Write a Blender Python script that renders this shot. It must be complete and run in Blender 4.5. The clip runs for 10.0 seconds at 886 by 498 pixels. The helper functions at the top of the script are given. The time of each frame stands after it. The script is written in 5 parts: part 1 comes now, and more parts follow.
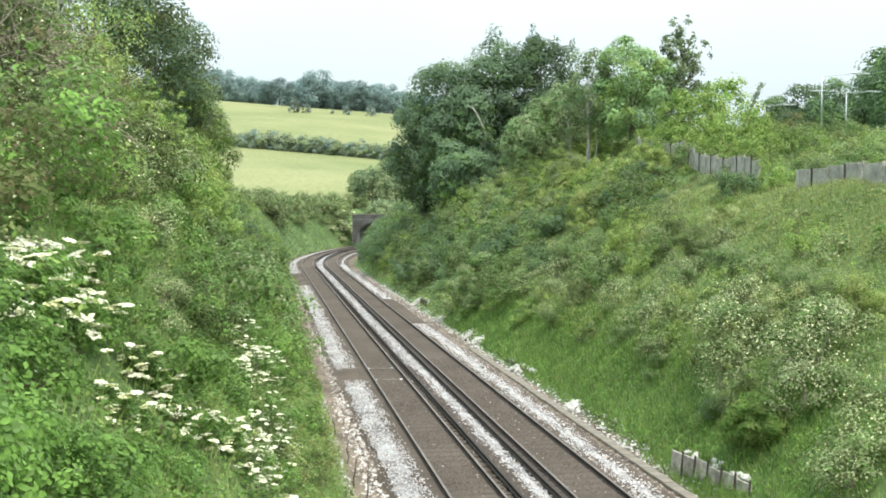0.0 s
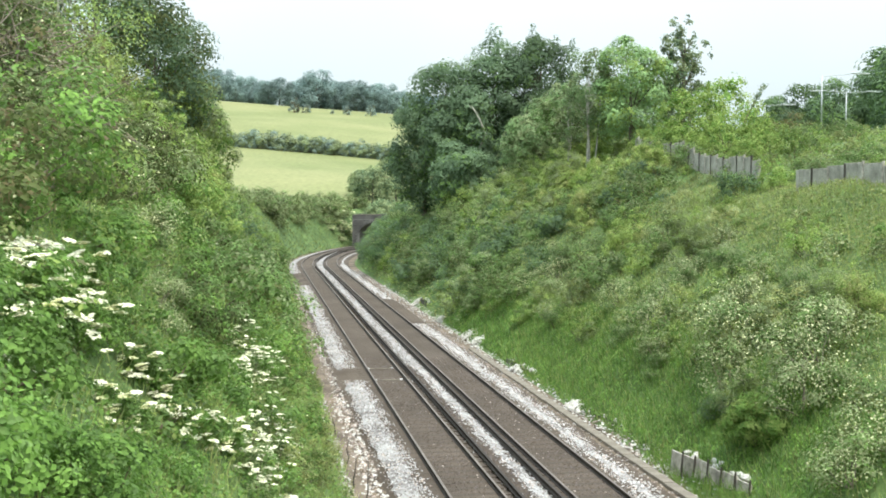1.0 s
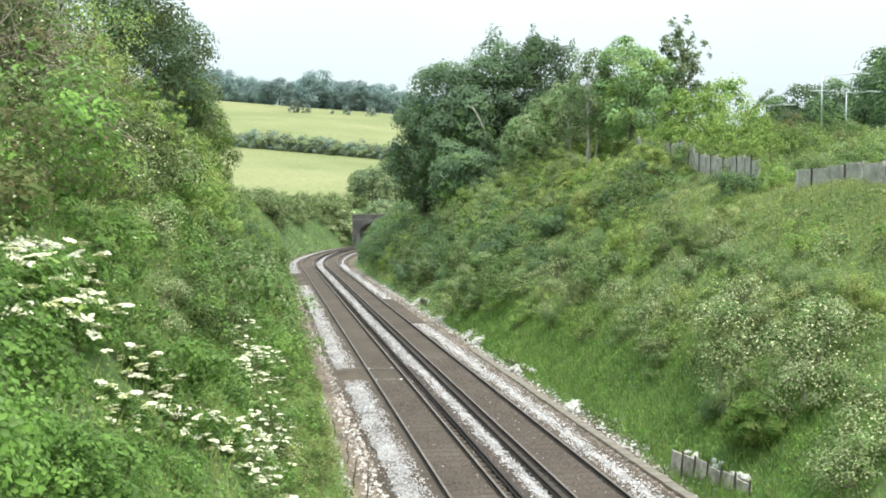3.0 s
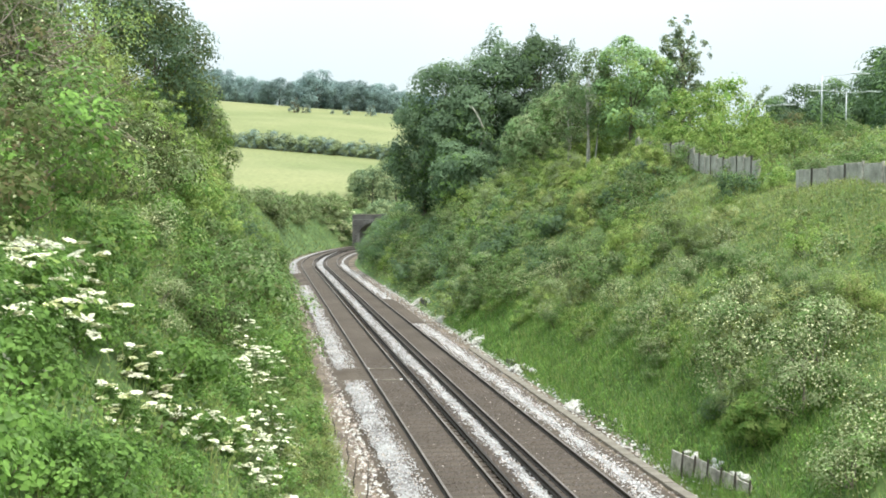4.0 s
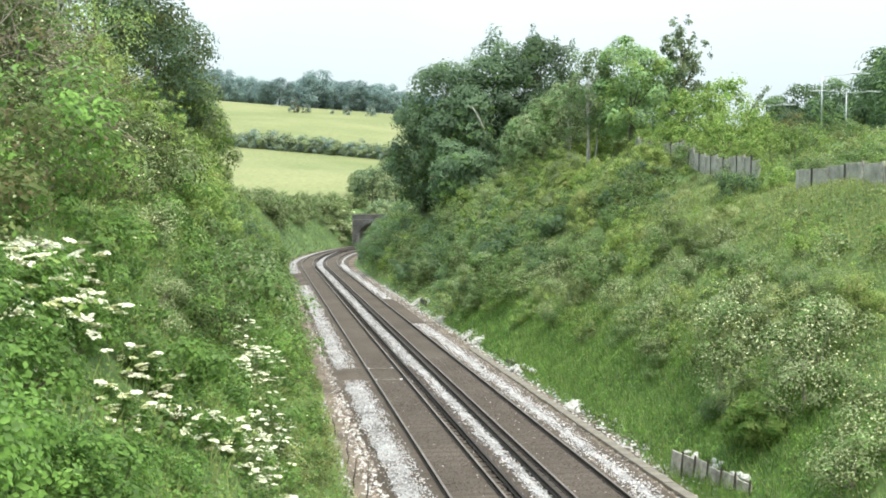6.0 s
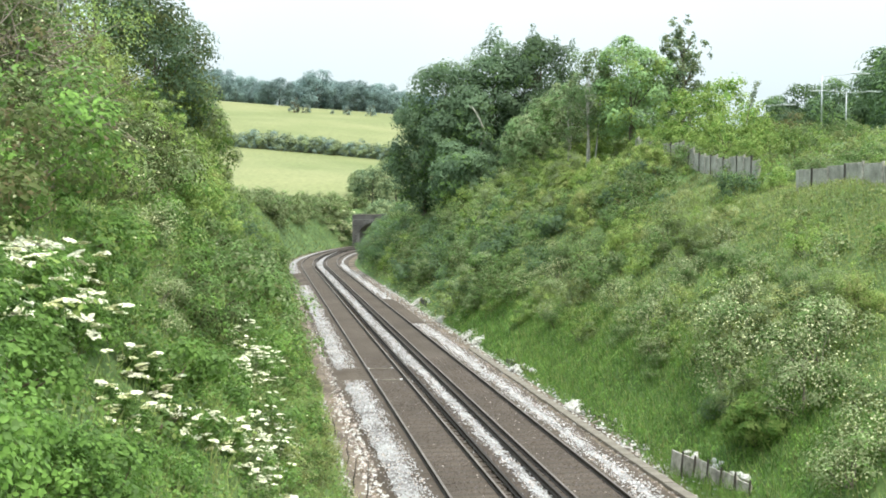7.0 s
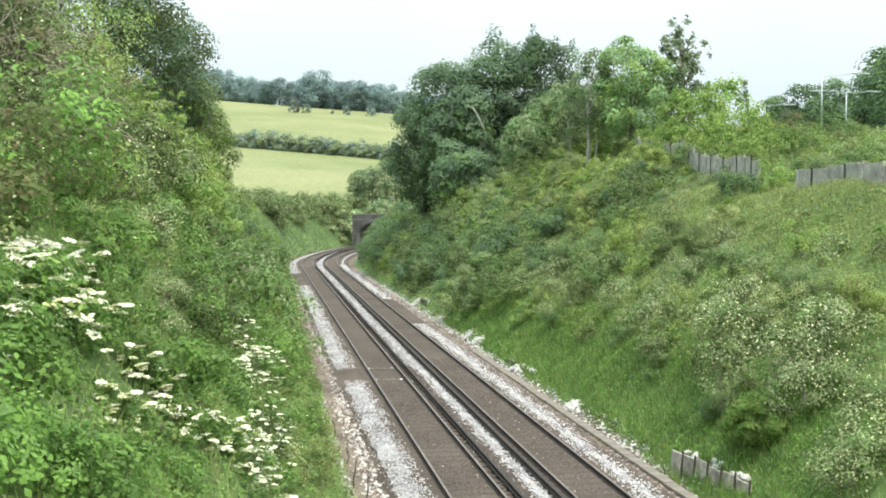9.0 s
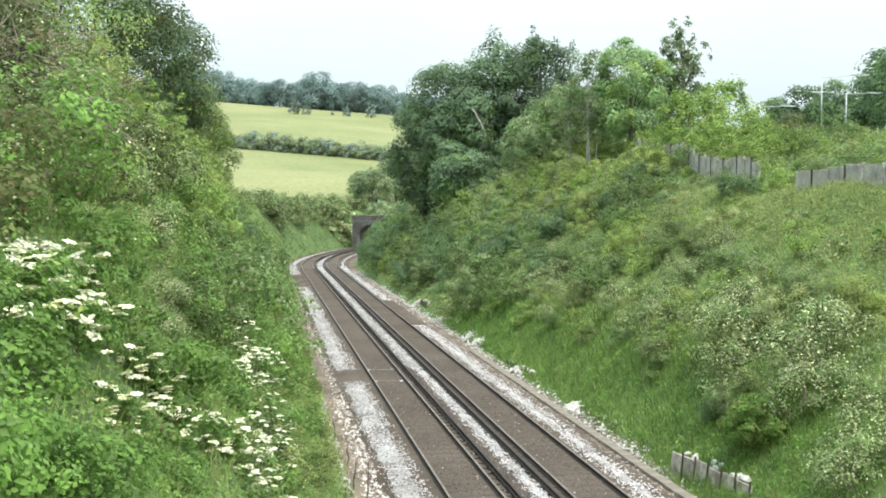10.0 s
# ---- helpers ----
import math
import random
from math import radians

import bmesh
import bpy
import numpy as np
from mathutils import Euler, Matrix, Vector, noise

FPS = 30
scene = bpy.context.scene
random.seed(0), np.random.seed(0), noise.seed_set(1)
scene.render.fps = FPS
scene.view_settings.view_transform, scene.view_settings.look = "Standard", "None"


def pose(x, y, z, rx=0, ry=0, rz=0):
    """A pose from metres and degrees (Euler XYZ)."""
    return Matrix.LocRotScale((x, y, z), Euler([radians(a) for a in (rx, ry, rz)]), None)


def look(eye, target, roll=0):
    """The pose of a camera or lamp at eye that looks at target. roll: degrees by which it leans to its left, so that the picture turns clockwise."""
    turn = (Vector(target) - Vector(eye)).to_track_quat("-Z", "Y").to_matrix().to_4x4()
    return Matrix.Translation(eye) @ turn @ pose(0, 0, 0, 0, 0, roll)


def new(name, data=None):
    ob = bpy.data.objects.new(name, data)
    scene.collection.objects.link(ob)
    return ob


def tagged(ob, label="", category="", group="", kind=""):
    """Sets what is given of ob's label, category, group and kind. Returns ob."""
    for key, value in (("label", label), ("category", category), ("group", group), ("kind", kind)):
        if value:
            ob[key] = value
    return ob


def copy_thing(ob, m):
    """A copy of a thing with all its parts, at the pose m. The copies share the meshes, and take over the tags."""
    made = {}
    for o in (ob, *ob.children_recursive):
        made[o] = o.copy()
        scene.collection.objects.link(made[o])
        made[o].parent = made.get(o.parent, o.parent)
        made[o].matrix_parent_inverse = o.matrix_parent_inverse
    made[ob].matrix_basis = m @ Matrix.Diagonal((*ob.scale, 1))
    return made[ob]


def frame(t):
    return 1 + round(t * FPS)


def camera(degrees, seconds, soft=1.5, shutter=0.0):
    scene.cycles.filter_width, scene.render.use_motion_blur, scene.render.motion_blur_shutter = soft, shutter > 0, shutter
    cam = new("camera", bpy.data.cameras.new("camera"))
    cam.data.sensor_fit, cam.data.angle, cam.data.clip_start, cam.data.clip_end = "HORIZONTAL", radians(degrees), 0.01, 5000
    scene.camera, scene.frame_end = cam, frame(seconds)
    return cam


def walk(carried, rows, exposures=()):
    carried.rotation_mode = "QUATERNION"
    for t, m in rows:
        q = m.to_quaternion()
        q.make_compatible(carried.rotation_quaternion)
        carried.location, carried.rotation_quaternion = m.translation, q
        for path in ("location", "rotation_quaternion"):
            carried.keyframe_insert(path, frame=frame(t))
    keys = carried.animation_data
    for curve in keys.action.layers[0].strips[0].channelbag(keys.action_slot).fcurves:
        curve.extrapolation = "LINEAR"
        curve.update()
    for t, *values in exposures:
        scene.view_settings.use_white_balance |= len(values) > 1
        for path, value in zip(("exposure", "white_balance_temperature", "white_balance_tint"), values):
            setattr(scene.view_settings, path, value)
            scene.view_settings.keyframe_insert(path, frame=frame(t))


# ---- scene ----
CENTRE_SLOPE, CENTRE_X, CURVE_Y, CURVE_R = -0.1563, 7.596, 148.0, 255.0
BED = -0.42  # height of the cutting floor
EYE_Z = 7.9

cam = camera(42.0, 10.0, soft=1.8)
LEVEL = pose(0, 0, EYE_Z, 90 - 2.13)
walk(cam, [(0.0, LEVEL), (9.5, LEVEL), (9.75, LEVEL), (9.9, pose(0, 0, EYE_Z, 90 - 2.095, 0, 0.03)),
           (10.0, pose(0, 0, EYE_Z, 90 - 2.06))])

# ---- light: bright overcast ----
world = bpy.data.worlds.new("overcast_sky")
scene.world = world
world.use_nodes = True
wn, wl = world.node_tree.nodes, world.node_tree.links
sky = wn.new("ShaderNodeTexSky")
sky.sky_type, sky.sun_disc = "NISHITA", False
sky.sun_elevation, sky.sun_rotation = radians(65), radians(141)
sky.air_density, sky.dust_density, sky.ozone_density = 1.0, 3.0, 1.0
cloud = wn.new("ShaderNodeTexNoise")
cloud.inputs["Scale"].default_value, cloud.inputs["Detail"].default_value = 1.6, 4
ramp = wn.new("ShaderNodeValToRGB")
ramp.color_ramp.elements[0].position, ramp.color_ramp.elements[0].color = 0.3, (6.6, 8.1, 8.7, 1)
ramp.color_ramp.elements[1].position, ramp.color_ramp.elements[1].color = 0.7, (8.5, 9.3, 9.5, 1)
wl.new(cloud.outputs["Fac"], ramp.inputs["Fac"])
mix = wn.new("ShaderNodeMix")
mix.data_type = "RGBA"
mix.inputs["Factor"].default_value = 0.85
wl.new(sky.outputs["Color"], mix.inputs["A"])
wl.new(ramp.outputs["Color"], mix.inputs["B"])
# an overcast sky is brighter overhead than at the horizon
where = wn.new("ShaderNodeTexCoord")
split = wn.new("ShaderNodeSeparateXYZ")
wl.new(where.outputs["Generated"], split.inputs["Vector"])
lift = wn.new("ShaderNodeMapRange")
lift.inputs["From Min"].default_value, lift.inputs["From Max"].default_value = 0.05, 1.0
lift.inputs["To Min"].default_value, lift.inputs["To Max"].default_value = 1.0, 3.4
wl.new(split.outputs["Z"], lift.inputs["Value"])
dome = wn.new("ShaderNodeVectorMath")
dome.operation = "SCALE"
wl.new(mix.outputs["Result"], dome.inputs[0])
wl.new(lift.outputs["Result"], dome.inputs["Scale"])
bg = wn["Background"]
bg.inputs["Strength"].default_value = 0.07
wl.new(dome.outputs["Vector"], bg.inputs["Color"])
sun = new("sun", bpy.data.lights.new("sun", "SUN"))
sun.data.energy, sun.data.angle, sun.data.color = 2.4, radians(12), (1.0, 0.96, 0.9)
sun.matrix_world = look((25, -31, 84), (0, 0, 0))
scene.view_settings.exposure = 0.67


# ---- materials ----
def material(name, base, rough=0.8, var=(0.7, 1.3), scale=3.0, fine=40.0, bump=0.3, metal=0.0, spec=0.3, tint=None,
             island=0.0, through_light=0.0, coords="Object"):
    """Noise at two scales over a base colour, with fine relief; island: random shift per piece; through_light: translucency."""
    m = bpy.data.materials.new(name)
    m.use_nodes = True
    n, l = m.node_tree.nodes, m.node_tree.links
    p = n["Principled BSDF"]
    p.inputs["Roughness"].default_value, p.inputs["Metallic"].default_value = rough, metal
    p.inputs["Specular IOR Level"].default_value = spec
    tc = n.new("ShaderNodeTexCoord")
    big, small = n.new("ShaderNodeTexNoise"), n.new("ShaderNodeTexNoise")
    big.inputs["Scale"].default_value, big.inputs["Detail"].default_value = scale, 4
    small.inputs["Scale"].default_value, small.inputs["Detail"].default_value = fine, 3
    l.new(tc.outputs[coords], big.inputs["Vector"])
    l.new(tc.outputs[coords], small.inputs["Vector"])
    ramp = n.new("ShaderNodeValToRGB")
    e = ramp.color_ramp.elements
    second = tint or base
    e[0].position, e[0].color = 0.32, (*[c * var[0] for c in base], 1)
    e[1].position, e[1].color = 0.68, (*[c * var[1] for c in second], 1)
    l.new(big.outputs["Fac"], ramp.inputs["Fac"])
    grain = n.new("ShaderNodeMapRange")
    grain.inputs["From Min"].default_value, grain.inputs["From Max"].default_value = 0.25, 0.75
    grain.inputs["To Min"].default_value, grain.inputs["To Max"].default_value = 0.75, 1.25
    l.new(small.outputs["Fac"], grain.inputs["Value"])
    mul = n.new("ShaderNodeVectorMath")
    mul.operation = "SCALE"
    l.new(ramp.outputs["Color"], mul.inputs[0])
    l.new(grain.outputs["Result"], mul.inputs["Scale"])
    colour = mul.outputs["Vector"]
    if island:
        geo = n.new("ShaderNodeNewGeometry")
        r = n.new("ShaderNodeMapRange")
        r.inputs["To Min"].default_value, r.inputs["To Max"].default_value = 1 - island, 1 + island
        l.new(geo.outputs["Random Per Island"], r.inputs["Value"])
        info = n.new("ShaderNodeObjectInfo")
        r2 = n.new("ShaderNodeMapRange")
        r2.inputs["To Min"].default_value, r2.inputs["To Max"].default_value = 0.74, 1.24
        l.new(info.outputs["Random"], r2.inputs["Value"])
        k = n.new("ShaderNodeMath")
        k.operation = "MULTIPLY"
        l.new(r.outputs["Result"], k.inputs[0])
        l.new(r2.outputs["Result"], k.inputs[1])
        mul2 = n.new("ShaderNodeVectorMath")
        mul2.operation = "SCALE"
        l.new(colour, mul2.inputs[0])
        l.new(k.outputs["Value"], mul2.inputs["Scale"])
        colour = mul2.outputs["Vector"]
    l.new(colour, p.inputs["Base Color"])
    if bump:
        b = n.new("ShaderNodeBump")
        b.inputs["Strength"].default_value, b.inputs["Distance"].default_value = bump, 0.03
        l.new(small.outputs["Fac"], b.inputs["Height"])
        l.new(b.outputs["Normal"], p.inputs["Normal"])
    if through_light:
        t = n.new("ShaderNodeBsdfTranslucent")
        l.new(colour, t.inputs["Color"])
        mixs = n.new("ShaderNodeMixShader")
        mixs.inputs["Fac"].default_value = through_light
        l.new(p.outputs["BSDF"], mixs.inputs[1])
        l.new(t.outputs["BSDF"], mixs.inputs[2])
        l.new(mixs.outputs["Shader"], n["Material Output"].inputs["Surface"])
    return m


def leafy(name, base, tint, scale=0.5, var=(0.75, 1.25), island=0.14):
    base, tint = [(1.15 * r, g, 1.15 * b) for r, g, b in (base, tint)]
    return material(name, base, rough=0.7, var=var, scale=scale, fine=9.0, bump=0.0, spec=0.2, tint=tint, island=island, through_light=0.42)


GROUND = material("meadow_ground", (0.075, 0.12, 0.036), 0.95, (0.8, 1.2), 0.35, 6.0, 0.5, tint=(0.1, 0.158, 0.048))
FIELD = material("crop_field", (0.16, 0.185, 0.066), 0.95, (0.92, 1.08), 0.02, 0.8, 0.2, tint=(0.20, 0.205, 0.088))
BALLAST = material("brown_ballast", (0.074, 0.056, 0.041), 0.95, (0.82, 1.18), 0.25, 14.0, 0.9, tint=(0.09, 0.07, 0.053))
STONE_PALE = material("pale_stone", (0.43, 0.42, 0.41), 0.9, (0.85, 1.1), 2.0, 60, 0.3, island=0.25)
STRIPBASE = material("patchy_ballast", (0.17, 0.155, 0.145), 0.95, (0.8, 1.2), 0.7, 22.0, 0.9, tint=(0.36, 0.35, 0.34))
STONE_MIX = material("mixed_stone", (0.36, 0.30, 0.26), 0.9, (0.7, 1.3), 1.2, 60, 0.3, island=0.45)
STONE_DARK = material("dark_stone", (0.13, 0.11, 0.10), 0.9, (0.8, 1.2), 1.2, 60, 0.3, island=0.3)
SOIL = material("track_side_soil", (0.1, 0.076, 0.054), 0.95, (0.75, 1.25), 0.5, 20.0, 0.8, tint=(0.165, 0.13, 0.095))
STEEL = material("rusty_rail_steel", (0.05, 0.04, 0.034), 0.7, (0.8, 1.2), 4.0, 60.0, 0.2, metal=0.4)
RAILTOP = material("worn_rail_top", (0.17, 0.145, 0.125), 0.6, (0.8, 1.2), 2.0, 60.0, 0.05, metal=0.4)
SLEEPER = material("weathered_sleeper", (0.07, 0.055, 0.042), 0.9, (0.85, 1.15), 1.0, 14.0, 0.5)
CONCRETE = material("weathered_concrete", (0.2, 0.175, 0.14), 0.9, (0.75, 1.15), 1.2, 30.0, 0.4)
FENCEPANEL = material("weathered_grey_panel", (0.36, 0.35, 0.30), 0.9, (0.6, 1.2), 1.5, 30.0, 0.4)
TIMBER = material("grey_timber", (0.42, 0.385, 0.33), 0.9, (0.5, 1.25), 3.5, 40.0, 0.5)
DARKWOOD = material("dark_timber_post", (0.07, 0.06, 0.05), 0.9, (0.7, 1.3), 3.0, 40.0, 0.4)
CHALK = material("white_chalk", (0.55, 0.53, 0.48), 0.95, (0.8, 1.1), 2.0, 30.0, 0.5)
BRICK = material("old_brown_brick", (0.125, 0.118, 0.11), 0.9, (0.7, 1.25), 0.6, 12.0, 0.5, island=0.25)
MORTAR = material("brick_mortar", (0.15, 0.145, 0.135), 0.95, (0.8, 1.2), 1.0, 30.0, 0.4)
GALV = material("galvanised_steel", (0.42, 0.44, 0.44), 0.5, (0.9, 1.1), 3.0, 40.0, 0.05, metal=0.5)
LAMPGLASS = material("lamp_lens", (0.7, 0.72, 0.72), 0.25, (0.95, 1.05), 3.0, 20.0, 0.0)
BARK = material("bark", (0.13, 0.11, 0.085), 0.9, (0.7, 1.3), 3.0, 30.0, 0.6)
BARK_PALE = material("pale_bark", (0.42, 0.39, 0.34), 0.9, (0.7, 1.2), 3.0, 30.0, 0.5)


# ---- mesh helpers ----
def mesh_of(name, verts, faces, mats, index=None, smooth=False):
    me = bpy.data.meshes.new(name)
    me.from_pydata(verts, [], faces)
    for m in (mats if isinstance(mats, (list, tuple)) else [mats]):
        me.materials.append(m)
    if index is not None:
        me.polygons.foreach_set("material_index", index)
    if smooth:
        me.polygons.foreach_set("use_smooth", [True] * len(me.polygons))
    me.update()
    return me


def part(name, bm, mat, parent=None, label="", smooth=False):
    """Links a bmesh, or a mesh, as one object under a thing."""
    if isinstance(bm, bpy.types.Mesh):
        me = bm
    else:
        me = bpy.data.meshes.new(name)
        bm.to_mesh(me)
        bm.free()
        for m in (mat if isinstance(mat, (list, tuple)) else [mat]):
            me.materials.append(m)
        if smooth:
            me.polygons.foreach_set("use_smooth", [True] * len(me.polygons))
    ob = new(name, me)
    ob.parent = parent
    return tagged(ob, label)


def box(bm, cx, cy, cz, sx, sy, sz, turn=0.0, bevel=0.0, lean=None):
    m = Matrix.Translation((cx, cy, cz)) @ Matrix.Rotation(turn, 4, "Z")
    if lean:
        m = m @ lean
    v = bmesh.ops.create_cube(bm, size=1, matrix=m @ Matrix.Diagonal((sx, sy, sz, 1)))["verts"]
    if bevel:
        es = {e for q in v for e in q.link_edges}
        bmesh.ops.bevel(bm, geom=list(es), offset=bevel, segments=1, affect="EDGES")
    return v


def tube(bm, a, b, r0, r1, sides=8):
    a, b = Vector(a), Vector(b)
    d = b - a
    m = Matrix.Translation((a + b) / 2) @ d.to_track_quat("Z", "Y").to_matrix().to_4x4()
    bmesh.ops.create_cone(bm, cap_ends=True, segments=sides, radius1=r0, radius2=r1, depth=d.length, matrix=m)


def empty(name, x=0, y=0, z=0, rz=0):
    ob = new(name)
    ob.matrix_basis = pose(x, y, z, 0, 0, rz)
    return ob


# ---- the lie of the land ----
def xc(y):
    """The middle between the two tracks."""
    x = CENTRE_X + CENTRE_SLOPE * y
    if y > CURVE_Y:
        d = min(y, 330) - CURVE_Y
        x += d * d / (2 * CURVE_R) + max(0, y - 330) * (330 - CURVE_Y) / CURVE_R
    return x


def slope_at(y):
    return CENTRE_SLOPE + max(0, min(y, 330) - CURVE_Y) / CURVE_R


def along(y, lat, z=0.0):
    """The place at that depth on the track's middle, and lat metres to its right, square to it."""
    s = slope_at(y)
    k = 1 / math.sqrt(1 + s * s)
    return Vector((xc(y) + lat * k, y - lat * s * k, z + BED))


def smooth01(a, b, v):
    t = min(1.0, max(0.0, (v - a) / (b - a)))
    return t * t * (3 - 2 * t)


def lerp_table(table, v):
    for (a, p), (b, q) in zip(table, table[1:]):
        if v <= b:
            t = max(0.0, (v - a) / (b - a))
            return p + (q - p) * t
    return table[-1][1]


HILL = [(-60, 12), (150, 12), (240, 8.5), (285, 10.5), (450, 30.6), (480, 34), (760, 76), (1000, 86), (1600, 80), (3500, 60)]
LEFT_TOP = [(-60, 10), (0, 11), (60, 13), (100, 12), (140, 10), (190, 7.5), (240, 6.5), (300, 7.5)]
RIGHT_TOP = [(-60, 8.0), (45, 8.3), (54, 8.7), (62, 9.3), (75, 10.8), (86, 11.8), (110, 12.0), (180, 10.5), (240, 6.0), (300, 8.0)]


def land(x, y):
    """Height of the ground."""
    s = slope_at(y)
    lat = (x - xc(y)) / math.sqrt(1 + s * s)
    hill = lerp_table(HILL, y)
    tilt = -0.075 * max(-260, min(260, x + 0.178 * y)) * smooth01(230, 450, y)
    far = hill + tilt + 1.2 * noise.noise((x / 90, y / 90, 0.3))
    w = smooth01(250, 330, y)
    if lat < 0:
        top = lerp_table(LEFT_TOP, y)
        d = -lat - 4.9
        run = top / 1.25
        if d <= 0:
            z = 0.0
        elif d < run:
            z = top * (d / run)
        else:
            z = top + (d - run) * 0.10 if d - run < 40 else top + 4
    else:
        top = lerp_table(RIGHT_TOP, y)
        d = lat - 5.0
        run = top / 0.71
        if d <= 0:
            z = 0.0
        elif d < run:
            t = d / run
            z = top * (t + 0.06 * math.sin(t * math.pi))
        else:
            z = top + min(1.6, (d - run) * 0.1)
    if d > 0:
        z += 0.35 * min(1, d / 2) * noise.noise((x / 3.0, y / 3.0, 1.7)) + 0.6 * min(1, d / 4) * noise.noise((x / 9.0, y / 9.0, 4.1))
        z += BED * (1 - smooth01(0, 4, d))
    else:
        z = BED - 0.02
    wide = smooth01(60, 140, abs(lat))
    z = z * (1 - wide) + (max(far, z) if y > 200 else z) * wide
    if d > 0:
        ww = w * smooth01(2, 30, d)
        z = z * (1 - ww) + far * ww
    return z


# ---- ground ----
def build_ground():
    ys = list(np.arange(-40, 130, 1.5)) + list(np.arange(130, 300, 2.5)) + list(np.arange(300, 500, 6)) + list(np.arange(500, 1000, 20)) + list(np.geomspace(1000, 4500, 16))
    half = list(np.arange(0, 6, 1.0)) + list(np.arange(6, 34, 0.9)) + list(np.arange(34, 80, 3)) + list(np.arange(80, 300, 11)) + list(np.geomspace(300, 3000, 14))
    lats = [-v for v in reversed(half[1:])] + half
    verts, faces, idx = [], [], []
    for y in ys:
        s = slope_at(y)
        k = math.sqrt(1 + s * s)
        for q in lats:
            x = xc(y) + q * k
            verts.append((x, y, land(x, y)))
    n = len(lats)
    for i in range(len(ys) - 1):
        for j in range(n - 1):
            faces.append((i * n + j, i * n + j + 1, i * n + n + j + 1, i * n + n + j))
            y, q = ys[i], (lats[j] + lats[j + 1]) / 2
            idx.append(1 if y > 292 else 2 if -4.9 < q < 5.0 else 0)
    ob = new("ground", mesh_of("ground", verts, faces, [GROUND, FIELD, SOIL], idx, True))
    tagged(ob, "grassy railway cutting and sloping pale green crop fields", "ground", kind="structure")


build_ground()


# ---- the railway ----
def ribbon(y0, y1, step, lats, zs):
    """A strip along the track through the given cross-section."""
    ys = np.arange(y0, y1 + 0.01, step)
    verts = [along(y, q, z) for y in ys for q, z in zip(lats, zs)]
    n = len(lats)
    faces = [(i * n + j, i * n + j + 1, i * n + n + j + 1, i * n + n + j) for i in range(len(ys) - 1) for j in range(n - 1)]
    return verts, faces


def build_ballast():
    lats = [-4.3, -3.5, -2.75, -1.0, -0.55, 0, 0.55, 1.0, 2.75, 3.5, 4.1]
    zs = [0.0, 0.16, 0.2, 0.2, 0.15, 0.15, 0.15, 0.2, 0.2, 0.16, 0.0]
    v, f = ribbon(-20, 330, 1.5, lats, zs)
    tagged(new("ballast_bed", mesh_of("ballast_bed", v, f, BALLAST)), "brown stained ballast bed under two tracks", "ballast", kind="structure")


build_ballast()
TRACKS = (("left", -1.70), ("right", 1.70))


def build_track(middle):
    thing = empty("railway_track")
    half = 0.7525
    prof = [(-0.07, 0.0), (-0.07, 0.015), (-0.012, 0.035), (-0.012, 0.11), (-0.036, 0.12), (-0.036, 0.15), (0.036, 0.15), (0.036, 0.12), (0.012, 0.11), (0.012, 0.035), (0.07, 0.015), (0.07, 0.0)]
    for side in (-half, half):
        v, f = ribbon(-20, 330, 2.0, [middle + side + a for a, b in prof], [0.205 + b for a, b in prof])
        part("rail", mesh_of("rail", v, f, [STEEL, RAILTOP], [1 if k % 11 == 5 else 0 for k in range(len(f))]), None, thing)
    gap = 1.17 if middle < 0 else -1.17
    v, f = ribbon(-20, 330, 2.0, [middle + gap + a * 1.2 for a, b in prof], [0.26 + b for a, b in prof])
    part("conductor_rail", mesh_of("conductor_rail", v, f, [STEEL, RAILTOP], [0] * len(f)), None, thing, "dull brown third rail on insulators")
    bm = bmesh.new()
    box(bm, 0, 0, 0, 2.5, 0.25, 0.12, bevel=0.012)
    me = bpy.data.meshes.new("sleeper")
    bm.to_mesh(me)
    bm.free()
    me.materials.append(SLEEPER)
    y = 22.0
    for k in range(190):
        s = part("sleeper", me, None, thing)
        p = along(y, middle, 0.144)
        s.matrix_basis = Matrix.Translation(p) @ Matrix.Rotation(-math.atan(slope_at(y)), 4, "Z")
        y += 0.7
    bm = bmesh.new()
    box(bm, 0, 0, 0, 0.14, 0.16, 0.1, bevel=0.02)
    ins = bpy.data.meshes.new("insulator")
    bm.to_mesh(ins)
    bm.free()
    ins.materials.append(CONCRETE)
    y = 22.35
    while y < 120:
        s = part("insulator", ins, None, thing)
        s.matrix_basis = Matrix.Translation(along(y, middle + gap, 0.215))
        y += 2.8
    tagged(thing, "rusty double-rail track with third rail on brown ballast", "railway track", group="tracks")


for _, middle in TRACKS:
    build_track(middle)


